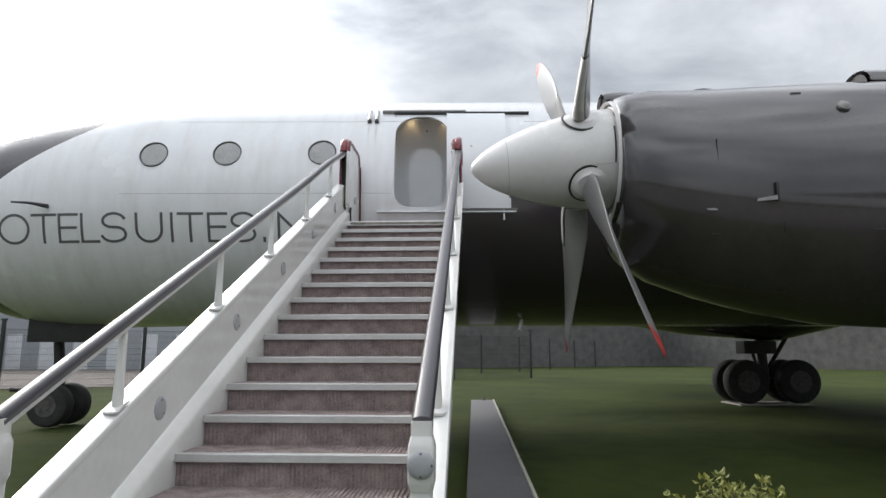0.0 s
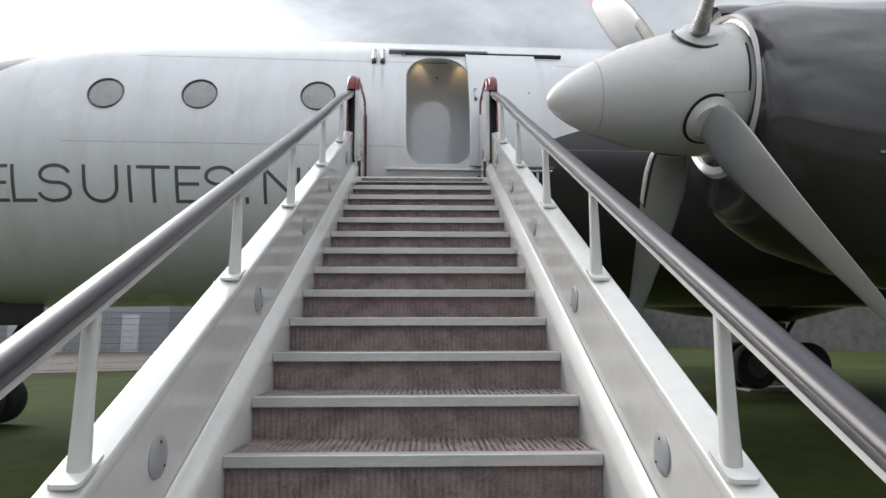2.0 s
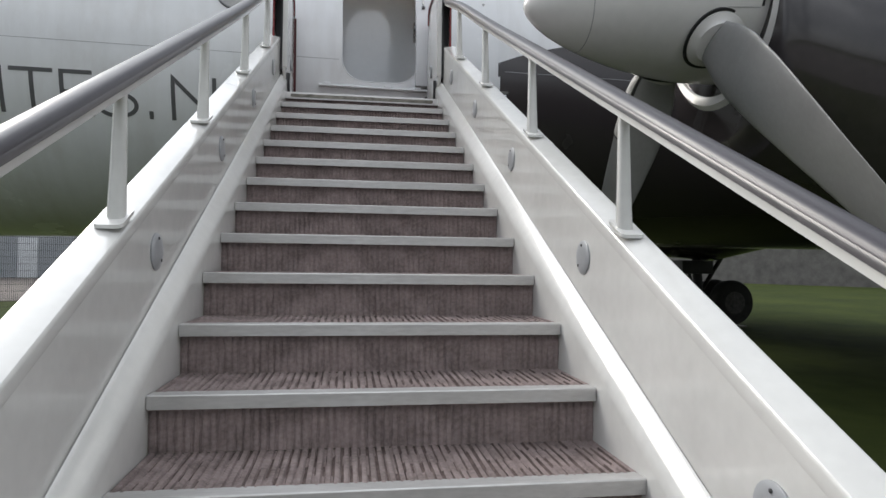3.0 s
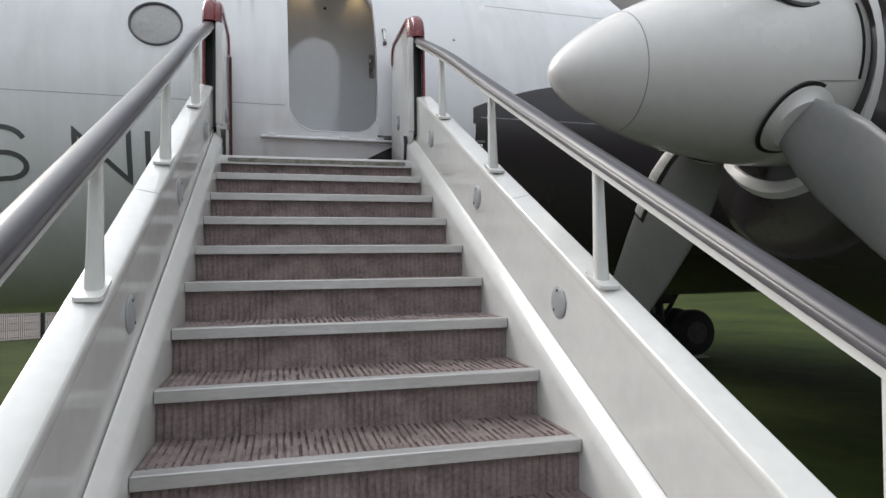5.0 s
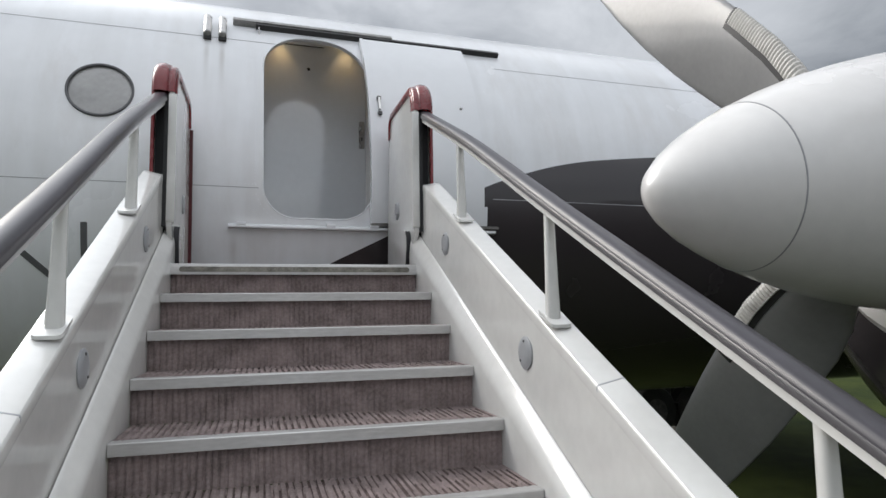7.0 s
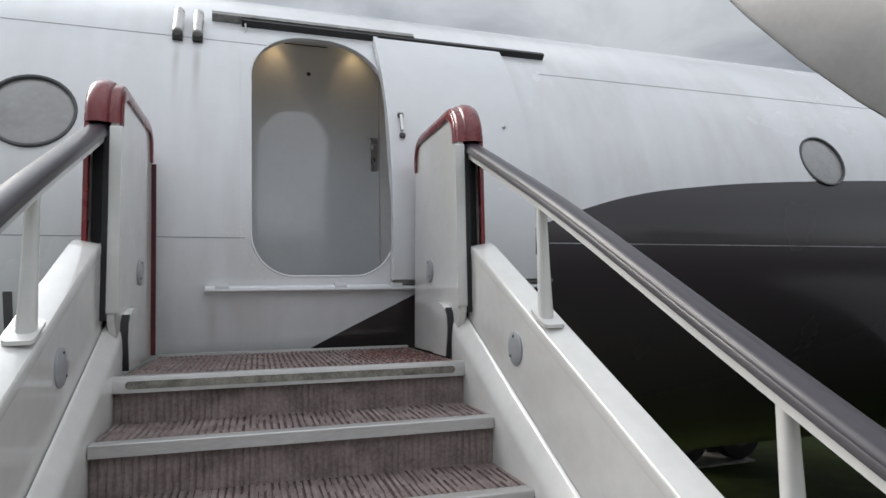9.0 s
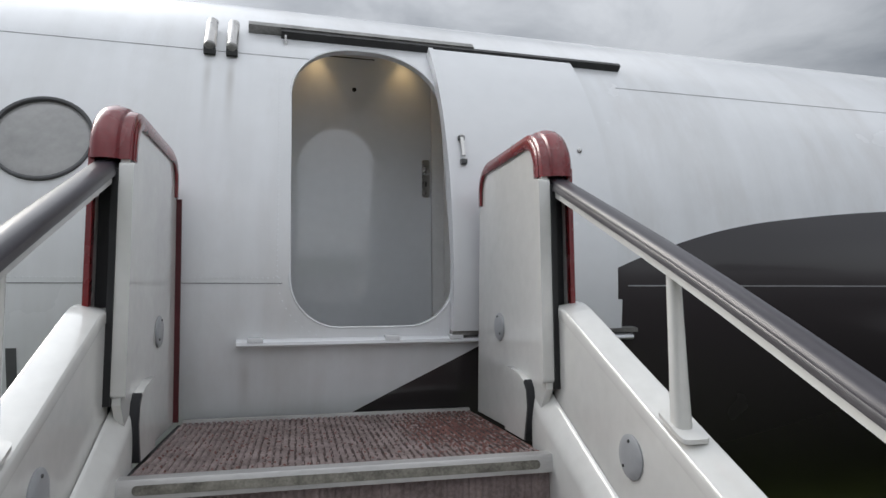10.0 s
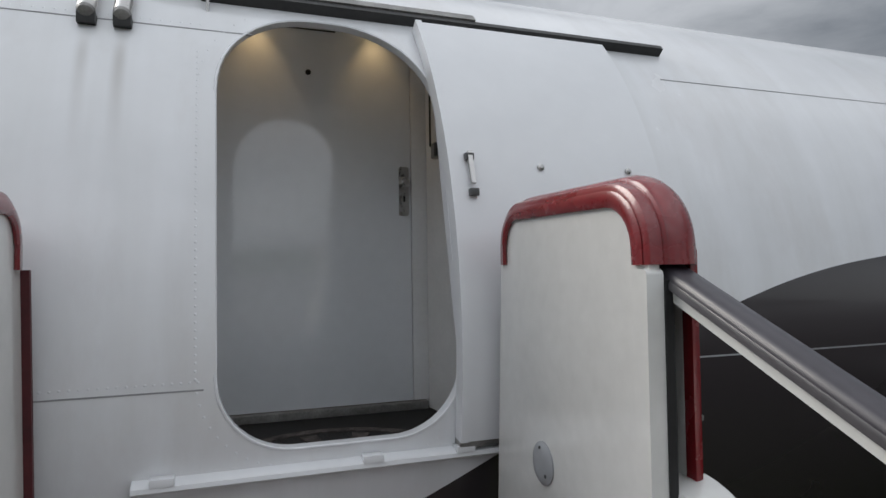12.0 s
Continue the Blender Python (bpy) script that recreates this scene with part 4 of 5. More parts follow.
part("latch_body", boxed(0.375, 0.43, -0.94, -0.902, 4.205, 4.265, bevel=0.006), "black", latch)
part("conduit", boxed(0.405, 0.412, -0.76, -0.752, 4.28, 4.72), "track_dark", latch)
for u in (-0.385, 0.155):
    spot = thing("ceiling_spotlight", "small warm recessed ceiling spotlight above the cabin door", "spotlight", plane.matrix_basis @ pose(u, IV - 0.075, 4.900), group="lobby spotlights")
    part("trim_ring", lathe(bmesh.new(), [(0.0, 0.045), (-0.012, 0.045), (-0.015, 0.036), (-0.006, 0.034)], (0, 0, 0), (0, 0, 1), 20, caps=False), "steel", spot)
    part("bulb", lathe(bmesh.new(), [(-0.003, 0.033), (-0.006, 0.02), (-0.007, 0.004)], (0, 0, 0), (0, 0, 1), 16), "lamp", spot)
    lamp = new("spot_lamp", bpy.data.lights.new("spot_lamp", "SPOT"))
    lamp.data.energy, lamp.data.color, lamp.data.spot_size, lamp.data.spot_blend, lamp.data.shadow_soft_size = 1.0, (1.0, 0.68, 0.32), radians(76), 0.85, 0.015
    lamp.matrix_world = plane.matrix_basis @ look((u, IV - 0.075, 4.880), (u, IV - 0.02, 3.9))

# ---- inner engine: spinner, four-bladed propeller, nacelle ----
TIP = Vector((0.362, -4.475, 2.885))
AX = Vector((1.0, -0.012, 0.073)).normalized()
ENG = AX.to_track_quat("X", "Z").to_matrix().to_4x4()       # turns the x axis on to the shaft
PROF = [(0.0, 0.004), (0.008, 0.034), (0.03, 0.068), (0.08, 0.115), (0.15, 0.164), (0.23, 0.208), (0.31, 0.246), (0.42, 0.290), (0.55, 0.334), (0.70, 0.374), (0.85, 0.405), (0.98, 0.424), (1.10, 0.434), (1.22, 0.438), (1.30, 0.438)]
spinner = part("spinner", lathe(bmesh.new(), PROF, TIP, AX, 72), "spinner_white", plane, "pointed white propeller spinner")
part("spinner_seam", lathe(bmesh.new(), [(0.310, 0.243), (0.310, 0.2472), (0.3135, 0.2486), (0.3135, 0.245)], TIP, AX, 72, caps=False), "seam", spinner)
part("spinner_seam", lathe(bmesh.new(), [(1.22, 0.436), (1.22, 0.4395), (1.225, 0.4395), (1.225, 0.436)], TIP, AX, 72, caps=False), "track_dark", spinner)
HUB = TIP + AX * 0.96


def blade_mesh():
    """A blade along +z from the hub: sections (radius, chord, thickness, pitch, sweep)."""
    secs = [(0.36, 0.21, 0.13, -38, 0), (0.46, 0.265, 0.11, -33, 0), (0.56, 0.335, 0.09, -30, 0), (0.70, 0.385, 0.072, -26, 0), (0.95, 0.4, 0.054, -19, 0), (1.20, 0.4, 0.042, -12, 0), (1.48, 0.375, 0.034, -6, 0), (1.77, 0.325, 0.027, -2, 0), (2.00, 0.265, 0.021, 0, 0), (2.18, 0.2, 0.016, 2, 0), (2.29, 0.135, 0.011, 3, 0), (2.37, 0.05, 0.005, 3, 0)]
    rings = []
    for r, c, th, a, sw in secs:
        ring = []
        for i in range(24):
            t = 2 * math.pi * i / 24
            x, y = 0.5 * c * math.cos(t), 0.5 * th * math.sin(t) * (1 + 0.35 * math.cos(t))
            q = -radians(90 - a)
            ring.append((x * math.cos(q) - y * math.sin(q), x * math.sin(q) + y * math.cos(q), r))
        rings.append(ring)
    bm = loft(bmesh.new(), rings)
    for f in bm.faces:
        z = sum(v.co.z for v in f.verts) / len(f.verts)
        f.material_index = 1 if z > 2.18 else 0
    bmesh.ops.recalc_face_normals(bm, faces=bm.faces)
    me = bpy.data.meshes.new("blade")
    bm.to_mesh(me)
    bm.free()
    me.materials.append(M["blade"]), me.materials.append(M["blade_red"])
    me.polygons.foreach_set("use_smooth", [True] * len(me.polygons))
    return me


BOOT_R = [0.46, 0.56, 0.70, 0.95, 1.20]


def boot_mesh(name, mat, reach, rise, rib, r0, r1):
    """Strip wrapped round the leading edge, reaching so many degrees of the section, ribbed or plain."""
    bm = bmesh.new()
    n = 30
    rings = []
    for i in range(n * 2 + 1):
        r = r0 + (r1 - r0) * i / (n * 2)
        c = np.interp(r, BOOT_R, [0.265, 0.335, 0.385, 0.40, 0.40])
        a = np.interp(r, BOOT_R, [-33, -30, -26, -19, -12])
        th = np.interp(r, BOOT_R, [0.11, 0.09, 0.072, 0.054, 0.042])
        q = -radians(90 - a)
        swell = rise + (rib if i % 2 else 0.0)
        ring = []
        for k in list(range(9)) + list(range(8, -1, -1)):
            t = radians(-reach + 2 * reach * k / 8)
            out = swell if len(ring) < 9 else -0.004
            x, y = (0.5 * c + out) * math.cos(t), (0.5 * th * (1 + 0.35 * math.cos(t)) + out) * math.sin(t)
            ring.append((x * math.cos(q) - y * math.sin(q), x * math.sin(q) + y * math.cos(q), r))
        rings.append(ring)
    loft(bm, rings)
    bmesh.ops.recalc_face_normals(bm, faces=bm.faces)
    me = bpy.data.meshes.new(name)
    bm.to_mesh(me)
    bm.free()
    me.materials.append(M[mat])
    return me


b_mesh = blade_mesh()
strips = [boot_mesh("boot", "boot", 47, 0.0035, 0.004, 0.45, 0.99), boot_mesh("boot_border", "black", 56, 0.002, 0.0, 0.45, 1.005)]
PROP_TURN = 44.5
for k in range(4):
    a = 180 - PROP_TURN + 90 * k       # about the axis, from straight up
    m = Matrix.Translation(HUB) @ ENG @ pose(0, 0, 0, a, 0, 0)
    d = m.to_3x3() @ Vector((0, 0, 1))
    low = d.y < 0 and d.z < 0
    if d.y > 0 and d.z > 0:
        m = m @ pose(0, 0, 0, 0, 0, 14)
    if low:                            # this blade stands at another pitch than the rest
        m = m @ pose(0, 0, 0, 0, 0, 30)
    bl = new("propeller_blade", b_mesh)
    bl.parent, bl.matrix_basis = plane, m
    for me in strips * (not low):
        bo = new(me.name, me)
        bo.parent = bl
    lift_ = lambda rho, t, d: math.sqrt(0.4225 ** 2 - (rho * math.sin(t)) ** 2) + 0.055 * rho * math.cos(t) + d
    turn_ = [2 * math.pi * i / 36 for i in range(36)]
    ring_ = lambda rho, d: [(rho * math.cos(t), rho * math.sin(t), lift_(rho, t, d)) for t in turn_]
    cg = part("cuff_gap", loft(bmesh.new(), [ring_(0.176, -0.004), ring_(0.174, 0.0015), ring_(0.160, 0.0015), ring_(0.158, -0.02)], caps=False), "black", bl)
    cf = part("cuff", loft(bmesh.new(), [ring_(0.159, -0.03), ring_(0.157, 0.003), ring_(0.150, 0.006), ring_(0.128, 0.010), [(0.115 * math.cos(t), 0.115 * math.sin(t), 0.436) for t in turn_], [(0.08 * math.cos(t), 0.08 * math.sin(t), 0.440) for t in turn_]]), "spinner_white", bl)
    if low:
        cg.matrix_basis = cf.matrix_basis = pose(0, 0, 0, 0, 0, -30)
slot = [radians(-20 + 3.8 * i) for i in range(12)]
slot_at = lambda a, x, r: tuple(TIP + AX * x + Vector((0, -r * math.cos(a), r * math.sin(a))))
part("panel_slot", loft(bmesh.new(), [[slot_at(a, 1.165, 0.434), slot_at(a, 1.165, 0.4385), slot_at(a, 1.178, 0.439), slot_at(a, 1.178, 0.434)] for a in slot]), "black", spinner)
part("panel_seam", loft(bmesh.new(), [[slot_at(radians(-21), x, r - 0.004), slot_at(radians(-21), x, r + 0.001), slot_at(radians(-20.6), x, r + 0.001), slot_at(radians(-20.6), x, r - 0.004)] for x, r in ((0.98, 0.424), (1.04, 0.4295), (1.10, 0.434), (1.16, 0.4365))]), "seam", spinner)
part("cowl_ring", lathe(bmesh.new(), [(1.238, 0.425), (1.234, 0.446), (1.240, 0.454), (1.262, 0.468), (1.30, 0.482), (1.32, 0.482)], TIP, AX, 72, caps=False), "spinner_white", plane, "pale grey ring behind the spinner")


def nacelle_rings(secs, n=48):
    rings = []
    for u, zt, zb, hw, p in secs:
        c, h = (zt + zb) / 2, (zt - zb) / 2
        ring = []
        for i in range(n):
            t = 2 * math.pi * i / n
            cx, sx = math.cos(t), math.sin(t)
            ring.append((u, TIP.y - hw * math.copysign(abs(cx) ** (2 / p), cx), c + h * math.copysign(abs(sx) ** (2 / p), sx)))
        rings.append(ring)
    return rings


secs = [(1.630, 3.360, 2.350, 0.47, 2.00), (1.585, 3.400, 2.290, 0.50, 2.00), (1.565, 3.450, 2.190, 0.53, 2.05), (1.585, 3.490, 2.120, 0.56, 2.10), (1.670, 3.525, 2.030, 0.60, 2.10), (1.880, 3.560, 1.890, 0.66, 2.15), (2.280, 3.555, 1.750, 0.72, 2.20), (2.760, 3.585, 1.620, 0.76, 2.20), (3.360, 3.615, 1.520, 0.79, 2.20), (4.160, 3.640, 1.480, 0.80, 2.20), (5.460, 3.635, 1.510, 0.80, 2.20), (7.460, 3.505, 1.690, 0.74, 2.10), (9.460, 3.255, 2.090, 0.50, 2.00), (10.960, 2.905, 2.590, 0.15, 2.00)]
nacelle = part("engine_nacelle", loft(bmesh.new(), nacelle_rings(secs[2:])), "plane_dark", plane, "glossy dark grey engine nacelle", smooth=50)
part("nacelle_lip", loft(bmesh.new(), nacelle_rings([(1.60, 3.44, 2.49, 0.475, 2.0), (1.555, 3.455, 2.46, 0.485, 2.0), (1.54, 3.475, 2.41, 0.50, 2.0), (1.575, 3.485, 2.37, 0.515, 2.0)]), caps=False), "spinner_white", nacelle)
bm = bmesh.new()
loft(bm, [[(1.545 + dx, TIP.y + (0.42 + dr) * math.cos(t), 2.60 + (0.24 + dr) * math.sin(t)) for dx, dr in ((0.0, 0.0), (-0.012, 0.006), (0.0, 0.014), (0.02, 0.014), (0.02, 0.0))] for t in (radians(205 + 3 * i) for i in range(14))])
part("chin_intake_lip", bm, "plane_dark", nacelle)
part("intake_mouth", loft(bmesh.new(), [[(1.562 + 0.004 * k, TIP.y + (0.10 + 0.0 * k) * math.cos(t), 3.50 + 0.075 * math.sin(t)) for t in (2 * math.pi * i / 20 for i in range(20))] for k in range(2)]), "black", nacelle)
bm = bmesh.new()
loft(bm, [[(u, TIP.y + w * math.cos(t), 3.47 + h * math.sin(t)) for t in (math.pi * i / 14 for i in range(15))] for u, w, h in ((1.555, 0.125, 0.085), (1.53, 0.14, 0.10), (1.555, 0.152, 0.112), (1.70, 0.17, 0.12), (2.2, 0.17, 0.08))], closed=False, caps=False)
part("intake_scoop", bm, "plane_dark", nacelle)


def on_nacelle(u, z):
    s = sorted(secs[3:], key=lambda k: abs(k[0] - u))[:2]
    (a, b) = sorted(s)
    f = (u - a[0]) / (b[0] - a[0])
    zt, zb, hw, p = (a[i] + (b[i] - a[i]) * f for i in (1, 2, 3, 4))
    q = min(1.0, abs((z - (zt + zb) / 2) / ((zt - zb) / 2)))
    return Vector((u, TIP.y - hw * (1 - q ** p) ** (1 / p), z))


for u, z, w, h, mt in ((2.24, 2.82, 0.004, 0.20, "track_dark"), (2.19, 2.37, 0.10, 0.016, "track"), (2.23, 2.19, 0.08, 0.004, "track_dark"), (2.98, 3.36, 0.08, 0.02, "track_dark"), (2.71, 2.26, 0.004, 0.14, "track_dark"), (3.5, 2.2, 0.3, 0.004, "track_dark")):
    p = on_nacelle(u, z)
    part("access_panel", boxed(u - w / 2, u + w / 2, p.y - 0.004, p.y + 0.02, z - h / 2, z + h / 2), mt, nacelle)
p = on_nacelle(2.62, 2.47)
bm = bmesh.new()
loft(bm, [[(2.63, p.y + 0.02, 2.46), (2.63, p.y + 0.02, 2.42), (2.63, p.y - 0.045, 2.42), (2.63, p.y - 0.045, 2.455)], [(2.50, p.y + 0.03, 2.44), (2.50, p.y + 0.03, 2.42), (2.50, p.y + 0.02, 2.42), (2.50, p.y + 0.02, 2.44)]])
part("vent_scoop", bm, "track", nacelle)
part("vent_mouth", boxed(2.632, 2.652, p.y - 0.03, p.y + 0.03, 2.42, 2.56, bevel=0.004), "black", nacelle)
p = on_nacelle(3.28, 3.20)
part("drain_boss", lathe(bmesh.new(), [(0, 0.05), (0.02, 0.05), (0.035, 0.03), (0.04, 0.005)], p, (0, -1, 0.5), 16), "track", nacelle)
part("top_probe", loft(bmesh.new(), [[(u, TIP.y + w * math.cos(t), 3.575 + h * max(0, math.sin(t))) for t in (2 * math.pi * i / 12 for i in range(12))] for u, w, h in ((2.36, 0.05, 0.045), (2.45, 0.06, 0.06), (2.7, 0.04, 0.04))]), "track_dark", nacelle)
bm = bmesh.new()
loft(bm, [[(u, TIP.y + 0.22 * math.cos(t), 3.62 + h * math.sin(t)) for t in (math.pi * i / 12 for i in range(13))] for u, h in ((3.85, 0.13), (3.82, 0.15), (3.86, 0.165), (4.3, 0.17), (5.0, 0.05))], closed=False, caps=False)
part("exhaust_hood", bm, "plane_dark", nacelle)
part("exhaust_mouth", lathe(bmesh.new(), [(0.0, 0.14), (0.01, 0.13)], (3.845, TIP.y, 3.615), (1, 0, 0), 20), "black", nacelle)

# wings: low, behind the engine fronts
for side in (-1, 1):
    bm = bmesh.new()
    rings = []
    for v, le, ch, z, th in ((1.3, 4.3, 5.6, 2.35, 0.75), (4.4, 4.5, 4.9, 2.55, 0.66), (9.0, 5.2, 3.9, 2.95, 0.45), (16.0, 6.4, 2.2, 3.4, 0.22)):
        ring = []
        for i in range(20):
            t = 2 * math.pi * i / 20
            f = 0.5 - 0.5 * math.cos(t)
            ring.append((le + ch * f, side * v, z + 0.5 * th * math.sin(t) * (1.2 - 0.8 * f)))
        rings.append(ring)
    loft(bm, rings)
    part("wing", bm, "plane_dark", plane)
# far engine on the other wing
far = part("engine_nacelle", loft(bmesh.new(), [[(x, -y, 2.9 + (z - 2.9) * float(np.interp(x, [4.4, 6.2, 7.5], [0.70, 0.98, 1.12]))) for x, y, z in r][::-1] for r in nacelle_rings(secs)]), "plane_dark", plane, smooth=50)
part("spinner", lathe(bmesh.new(), PROF, (TIP.x, -TIP.y, TIP.z), (1, 0, 0.073), 40), "spinner_white", plane)


def wheel(parent, c, r, w):
    """A tyre on a hub, its axle across."""
    c = Vector(c)
    prof = [(-w / 2, r * 0.55), (-w / 2, r * 0.80), (-w * 0.44, r * 0.92), (-w * 0.30, r * 0.985), (0, r), (w * 0.30, r * 0.985), (w * 0.44, r * 0.92), (w / 2, r * 0.80), (w / 2, r * 0.55)]
    ty = part("wheel", lathe(bmesh.new(), prof, c, (0, 1, 0), 40), "tyre", parent)
    hub = [(-w * 0.5 - 0.002, r * 0.50), (-w * 0.42, r * 0.44), (-w * 0.40, r * 0.30), (-w * 0.54, r * 0.24), (-w * 0.56, r * 0.10), (-w * 0.56, r * 0.02)]
    part("hub", lathe(bmesh.new(), [(s, q) for s, q in hub], c, (0, 1, 0), 28), "hub", ty)
    for i in range(8):
        a = 2 * math.pi * i / 8
        part("bolt", lathe(bmesh.new(), [(-w * 0.53, 0.012), (-w * 0.40, 0.012)], c + Vector((r * 0.36 * math.cos(a), 0, r * 0.36 * math.sin(a))), (0, 1, 0), 6), "track_dark", ty)


def main_gear(side, u0):
    v0 = side * 4.46
    leg = part("main_gear_leg", tube(bmesh.new(), (u0, v0, 0.70), (u0 - 0.05, v0, 2.0), 0.10, 16), "gear", plane)
    part("axle_beam", boxed(u0 - 0.62, u0 + 0.62, v0 - 0.07, v0 + 0.07, 0.62, 0.76, bevel=0.03), "gear", leg)
    part("drag_brace", tube(bmesh.new(), (u0 + 0.10, v0, 0.97), (u0 + 0.62, v0, 1.75), 0.045, 12), "gear", leg)
    part("torque_link", tube(bmesh.new(), (u0 - 0.16, v0 - 0.05, 0.92), (u0 - 0.26, v0 - 0.05, 1.35), 0.035, 10), "gear", leg)
    part("gear_box", boxed(u0 - 0.50, u0 + 0.22, v0 - 0.22, v0 + 0.22, 1.28, 1.56, bevel=0.05), "gear", leg)
    for dv in (-0.30, 0.30):
        for du in (-0.555, 0.555):
            part("axle", tube(bmesh.new(), (u0 + du, v0, 0.69), (u0 + du, v0 + dv, 0.69), 0.05, 10), "gear", leg)
            wheel(plane, (u0 + du, v0 + dv, 0.69), 0.465, 0.30)


main_gear(1, 7.15)
main_gear(-1, 7.15)
for side in (1, -1):
    pad = part("wheel_pad", boxed(6.35, 7.95, side * 4.46 - 0.50, side * 4.46 + 0.50, 0.10, LAWN + 0.03, bevel=0.02), "concrete")
    pad.matrix_basis = plane.matrix_basis
    tagged(pad, "pale concrete pad under the main wheels", "concrete pad", kind="structure")
nose_leg = part("nose_gear_leg", tube(bmesh.new(), (-5.75, 0, 0.53), (-5.90, 0, 1.9), 0.075, 14), "gear", plane)
part("drag_brace", tube(bmesh.new(), (-5.72, 0, 0.90), (-5.25, 0, 1.75), 0.04, 10), "gear", nose_leg)
part("tow_bar", tube(bmesh.new(), (-5.85, 0, 0.72), (-6.50, -0.05, 0.74), 0.035, 10), "gear", nose_leg)
part("gear_door", boxed(-6.15, -5.0, -0.32, -0.29, 1.45, 1.80, bevel=0.01), "gear", nose_leg)
part("axle", tube(bmesh.new(), (-5.75, -0.30, 0.52), (-5.75, 0.30, 0.52), 0.045, 10), "gear", nose_leg)
for dv in (-0.24, 0.24):
    wheel(plane, (-5.75, dv, 0.52), 0.315, 0.25)

# unseen grey forecourt behind the walker's start, added to shape reflections and bounce
bm = bmesh.new()
prism(bm, [(-40, -60), (40, -60), (40, -9.2), (-40, -9.2)], lambda p, q, s: (p, q, s), -0.2, 0.015)
tagged(part("pavement", bm, "paving", smooth=0), "unseen grey paving added behind the start for reflections", "paving", kind="structure")

# ---- surroundings: fences, paving, sheds, stone wall, shrub ----


def strip(name, poly, z, mat, label, category):
    bm = bmesh.new()
    prism(bm, poly, lambda p, q, s: (p, q, s), -0.2, z)
    return tagged(part(name, bm, mat, smooth=0), label, category, kind="structure")


FA, FB = Vector((-13.74, 12.04, 0)), Vector((-10.3, 14.1, 0))
step = (FB - FA)
strip("pavement", [(-90, -30), (FA - step * 3).xy, (FB + step * 2).xy, (-3.5, 41), (-40, 110), (-120, 60)], LAWN + 0.02, "yard", "brownish paved yard behind the fence", "paving")
fence = thing("mesh_fence", "dark green welded mesh fence round the lawn", "fence", pose(0, 0, 0))
posts = [FA + step * i for i in range(-3, 6)]
ft = math.atan2(step.y, step.x)
bay_bm = bmesh.new()
L_ = step.length
for i in range(int(L_ / 0.05)):
    x = 0.025 + i * 0.05
    box(bay_bm, x - 0.004, x + 0.004, -0.004, 0.004, 0.06, 2.05)
for j in range(11):
    box(bay_bm, 0.0, L_, -0.008, 0.0, 0.08 + 0.195 * j, 0.088 + 0.195 * j)
bay_mesh = bpy.data.meshes.new("mesh_panel")
bay_bm.to_mesh(bay_mesh), bay_bm.free()
bay_mesh.materials.append(M["fence"])
for i, p in enumerate(posts):
    part("fence_post", boxed(p.x - 0.045, p.x + 0.045, p.y - 0.045, p.y + 0.045, 0, 2.35, bevel=0.008), "fence", fence)
    part("post_cap", boxed(p.x - 0.09, p.x + 0.09, p.y - 0.03, p.y + 0.03, 2.30, 2.36), "fence", fence)
    if i < len(posts) - 1:
        o = new("mesh_panel", bay_mesh)
        o.parent, o.matrix_basis = fence, pose(p.x, p.y, 0, 0, 0, math.degrees(ft))
back_fence = thing("post_fence", "row of thin dark fence posts beyond the lawn", "fence", pose(0, 0, 0))
for i in range(-2, 7):
    x, y = 1.3 + 2.45 * i, 29.0 + 4.7 * i
    part("fence_post", boxed(x - 0.05, x + 0.05, y - 0.05, y + 0.05, 0, 2.3, bevel=0.01), "fence", back_fence)

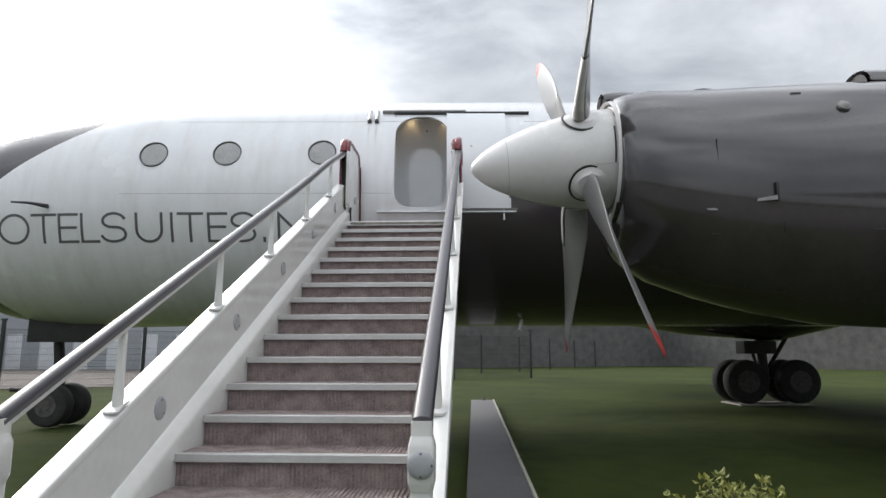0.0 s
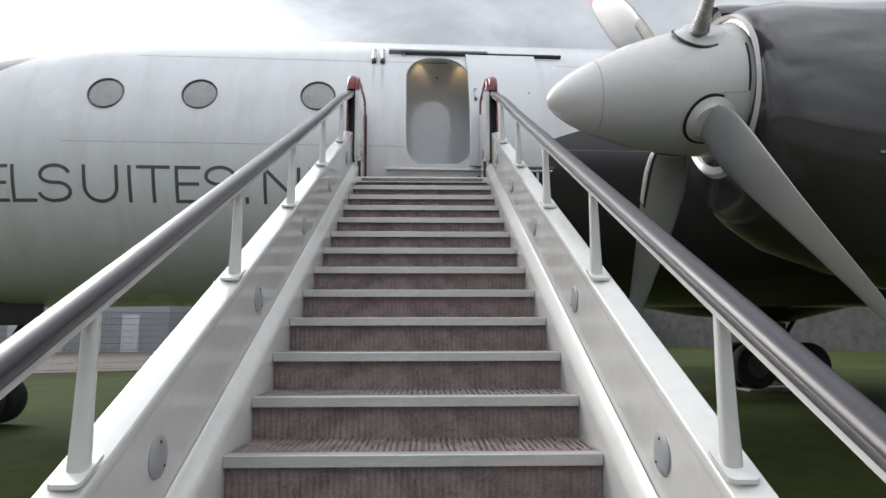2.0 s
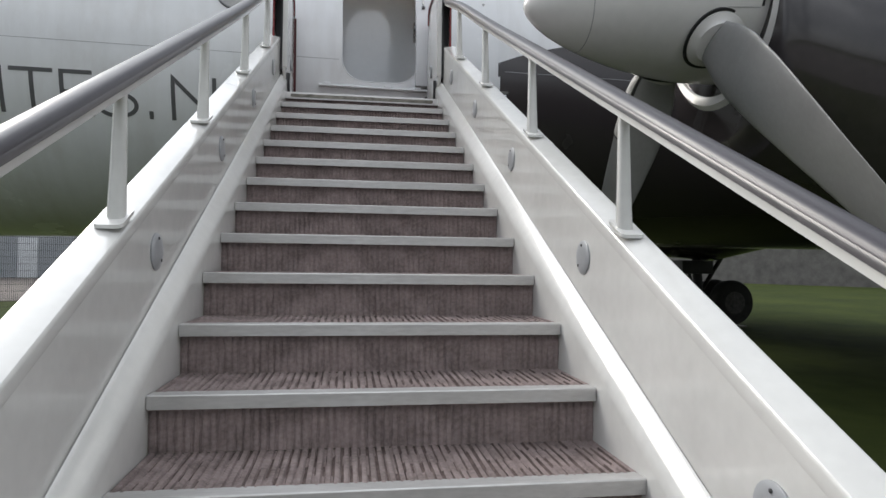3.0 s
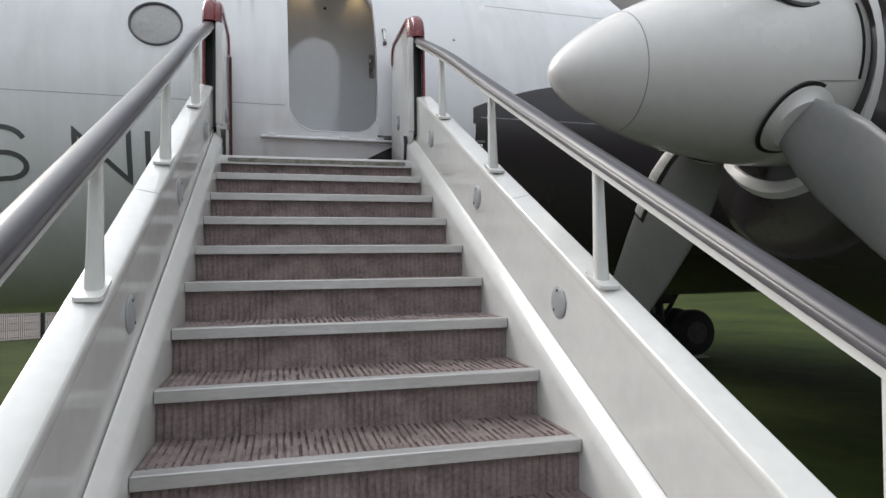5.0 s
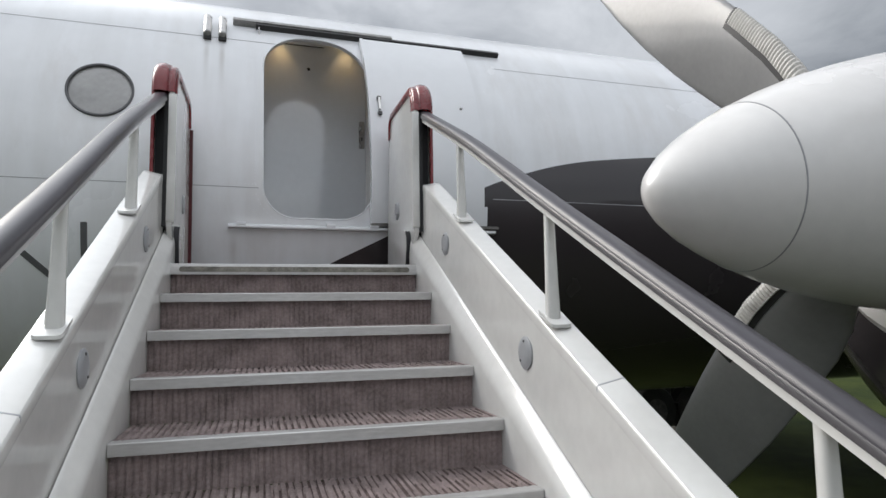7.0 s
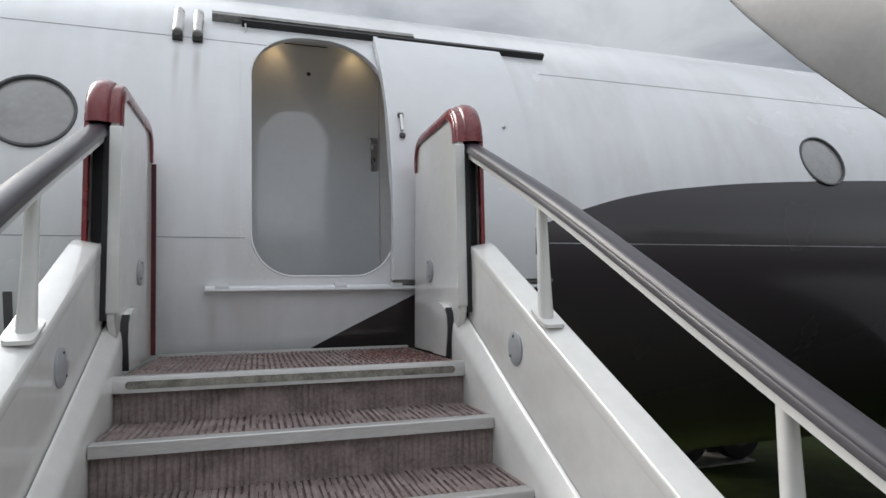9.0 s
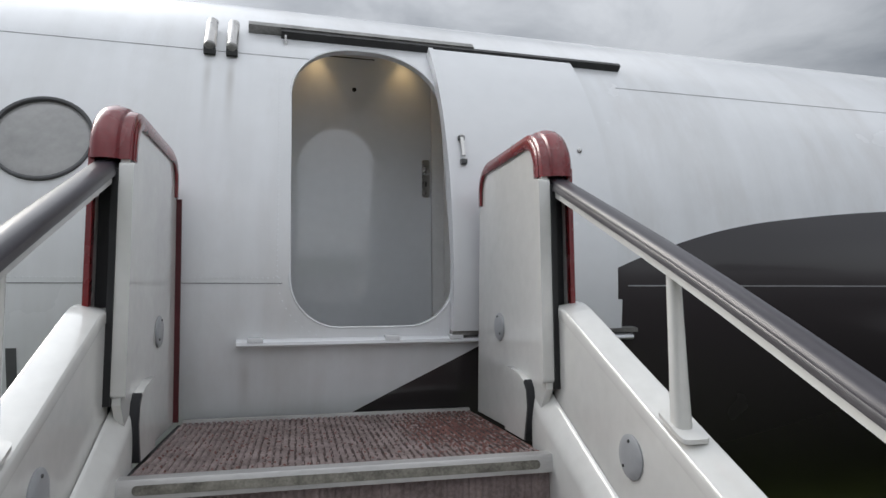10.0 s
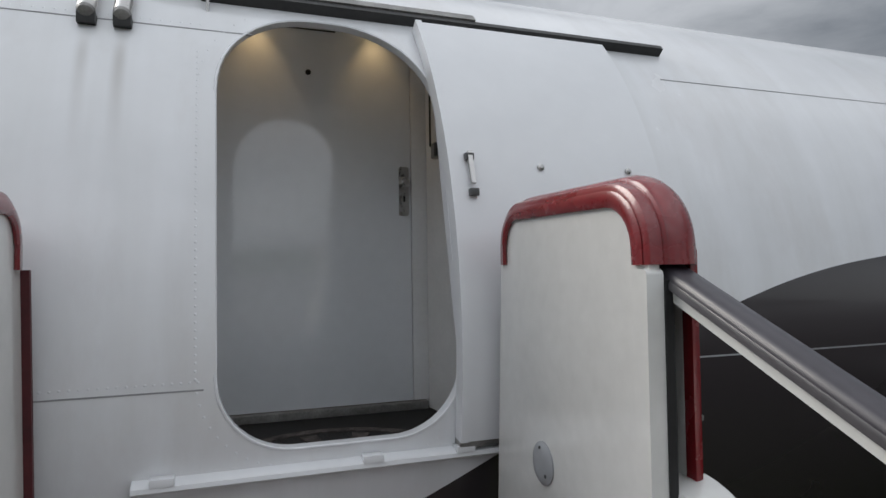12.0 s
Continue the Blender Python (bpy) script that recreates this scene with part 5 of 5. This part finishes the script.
wall_pts = [(-2, 42), (18, 52), (44, 12)]
for (ax, ay), (bx, by) in zip(wall_pts, wall_pts[1:]):
    d = Vector((bx - ax, by - ay, 0))
    n = Vector((-d.y, d.x, 0)).normalized() * 0.5
    w = strip("wall_1", [(ax, ay), (bx, by), (bx + n.x, by + n.y), (ax + n.x, ay + n.y)], 5.5, "stone", "weathered grey rubble stone wall behind the lawn", "wall")
for x, y, w, d, h, mt in ((-47, 34, 24, 10, 7.5, "shed"), (-25.5, 40, 18, 8, 7.2, "shed_grey"), (-12, 43, 8.6, 6, 7.0, "shed")):
    shed = thing("shed", "pale flat-roofed hangar building beyond the fence", "building", pose(x, y, 0), group="sheds behind the fence")
    part("wall", boxed(-w / 2, w / 2, -d / 2, d / 2, 0, h, bevel=0.03), mt, shed)
    part("roof", boxed(-w / 2 - 0.2, w / 2 + 0.2, -d / 2 - 0.2, d / 2 + 0.2, h + 0.003, h + 0.25, bevel=0.02), "shed_grey", shed)
    for i in range(int(w / 2.4)):
        part("door", boxed(-w / 2 + 0.6 + i * 2.4, -w / 2 + 1.7 + i * 2.4, -d / 2 - 0.05, -d / 2 - 0.005, 0.03, 2.6, bevel=0.01), "shed_grey" if mt == "shed" else "shed", shed)

# shrub beside the path
rng = random.Random(11)
shrub = thing("shrub", "small yellow-green leafy shrub growing on the lawn", "shrub", pose(1.64, -5.20, 0))
twigs, leaves = bmesh.new(), bmesh.new()
for i in range(230):
    a, lean = rng.uniform(0, 6.28), rng.uniform(0.04, 0.25)
    top = Vector((lean * math.cos(a) * 1.2, lean * math.sin(a) * 1.2, rng.uniform(0.62, 0.95) - lean * 0.75))
    root = Vector((0.06 * math.cos(a), 0.06 * math.sin(a), 0))
    tube(twigs, root, top, 0.004, 5, 0.0015)
    for k in range(30):
        f = 1.02 - 0.75 * rng.random() ** 1.6
        p = root.lerp(top, f) + Vector((rng.uniform(-1, 1), rng.uniform(-1, 1), rng.uniform(-0.5, 0.5))) * 0.016
        d = Vector((rng.uniform(-1, 1), rng.uniform(-1, 1), rng.uniform(0.0, 1.1))).normalized()
        s = d.cross(Vector((rng.uniform(-1, 1), rng.uniform(-1, 1), rng.uniform(-1, 1)))).normalized()
        ln, wd = rng.uniform(0.018, 0.034), rng.uniform(0.006, 0.010)
        up = d.cross(s) * 0.006
        vs = [leaves.verts.new(q) for q in (p, p + d * ln * 0.45 + s * wd + up, p + d * ln, p + d * ln * 0.45 - s * wd + up)]
        mid = leaves.verts.new(p + d * ln * 0.45)
        leaves.faces.new((vs[0], vs[1], mid)), leaves.faces.new((vs[1], vs[2], mid)), leaves.faces.new((vs[2], vs[3], mid)), leaves.faces.new((vs[3], vs[0], mid))
stems = part("twigs", twigs, "twig", shrub)
stems["kind"] = "stuff"
fol = part("leaves", leaves, "leaf", shrub, smooth=0)
fol["kind"] = "stuff"
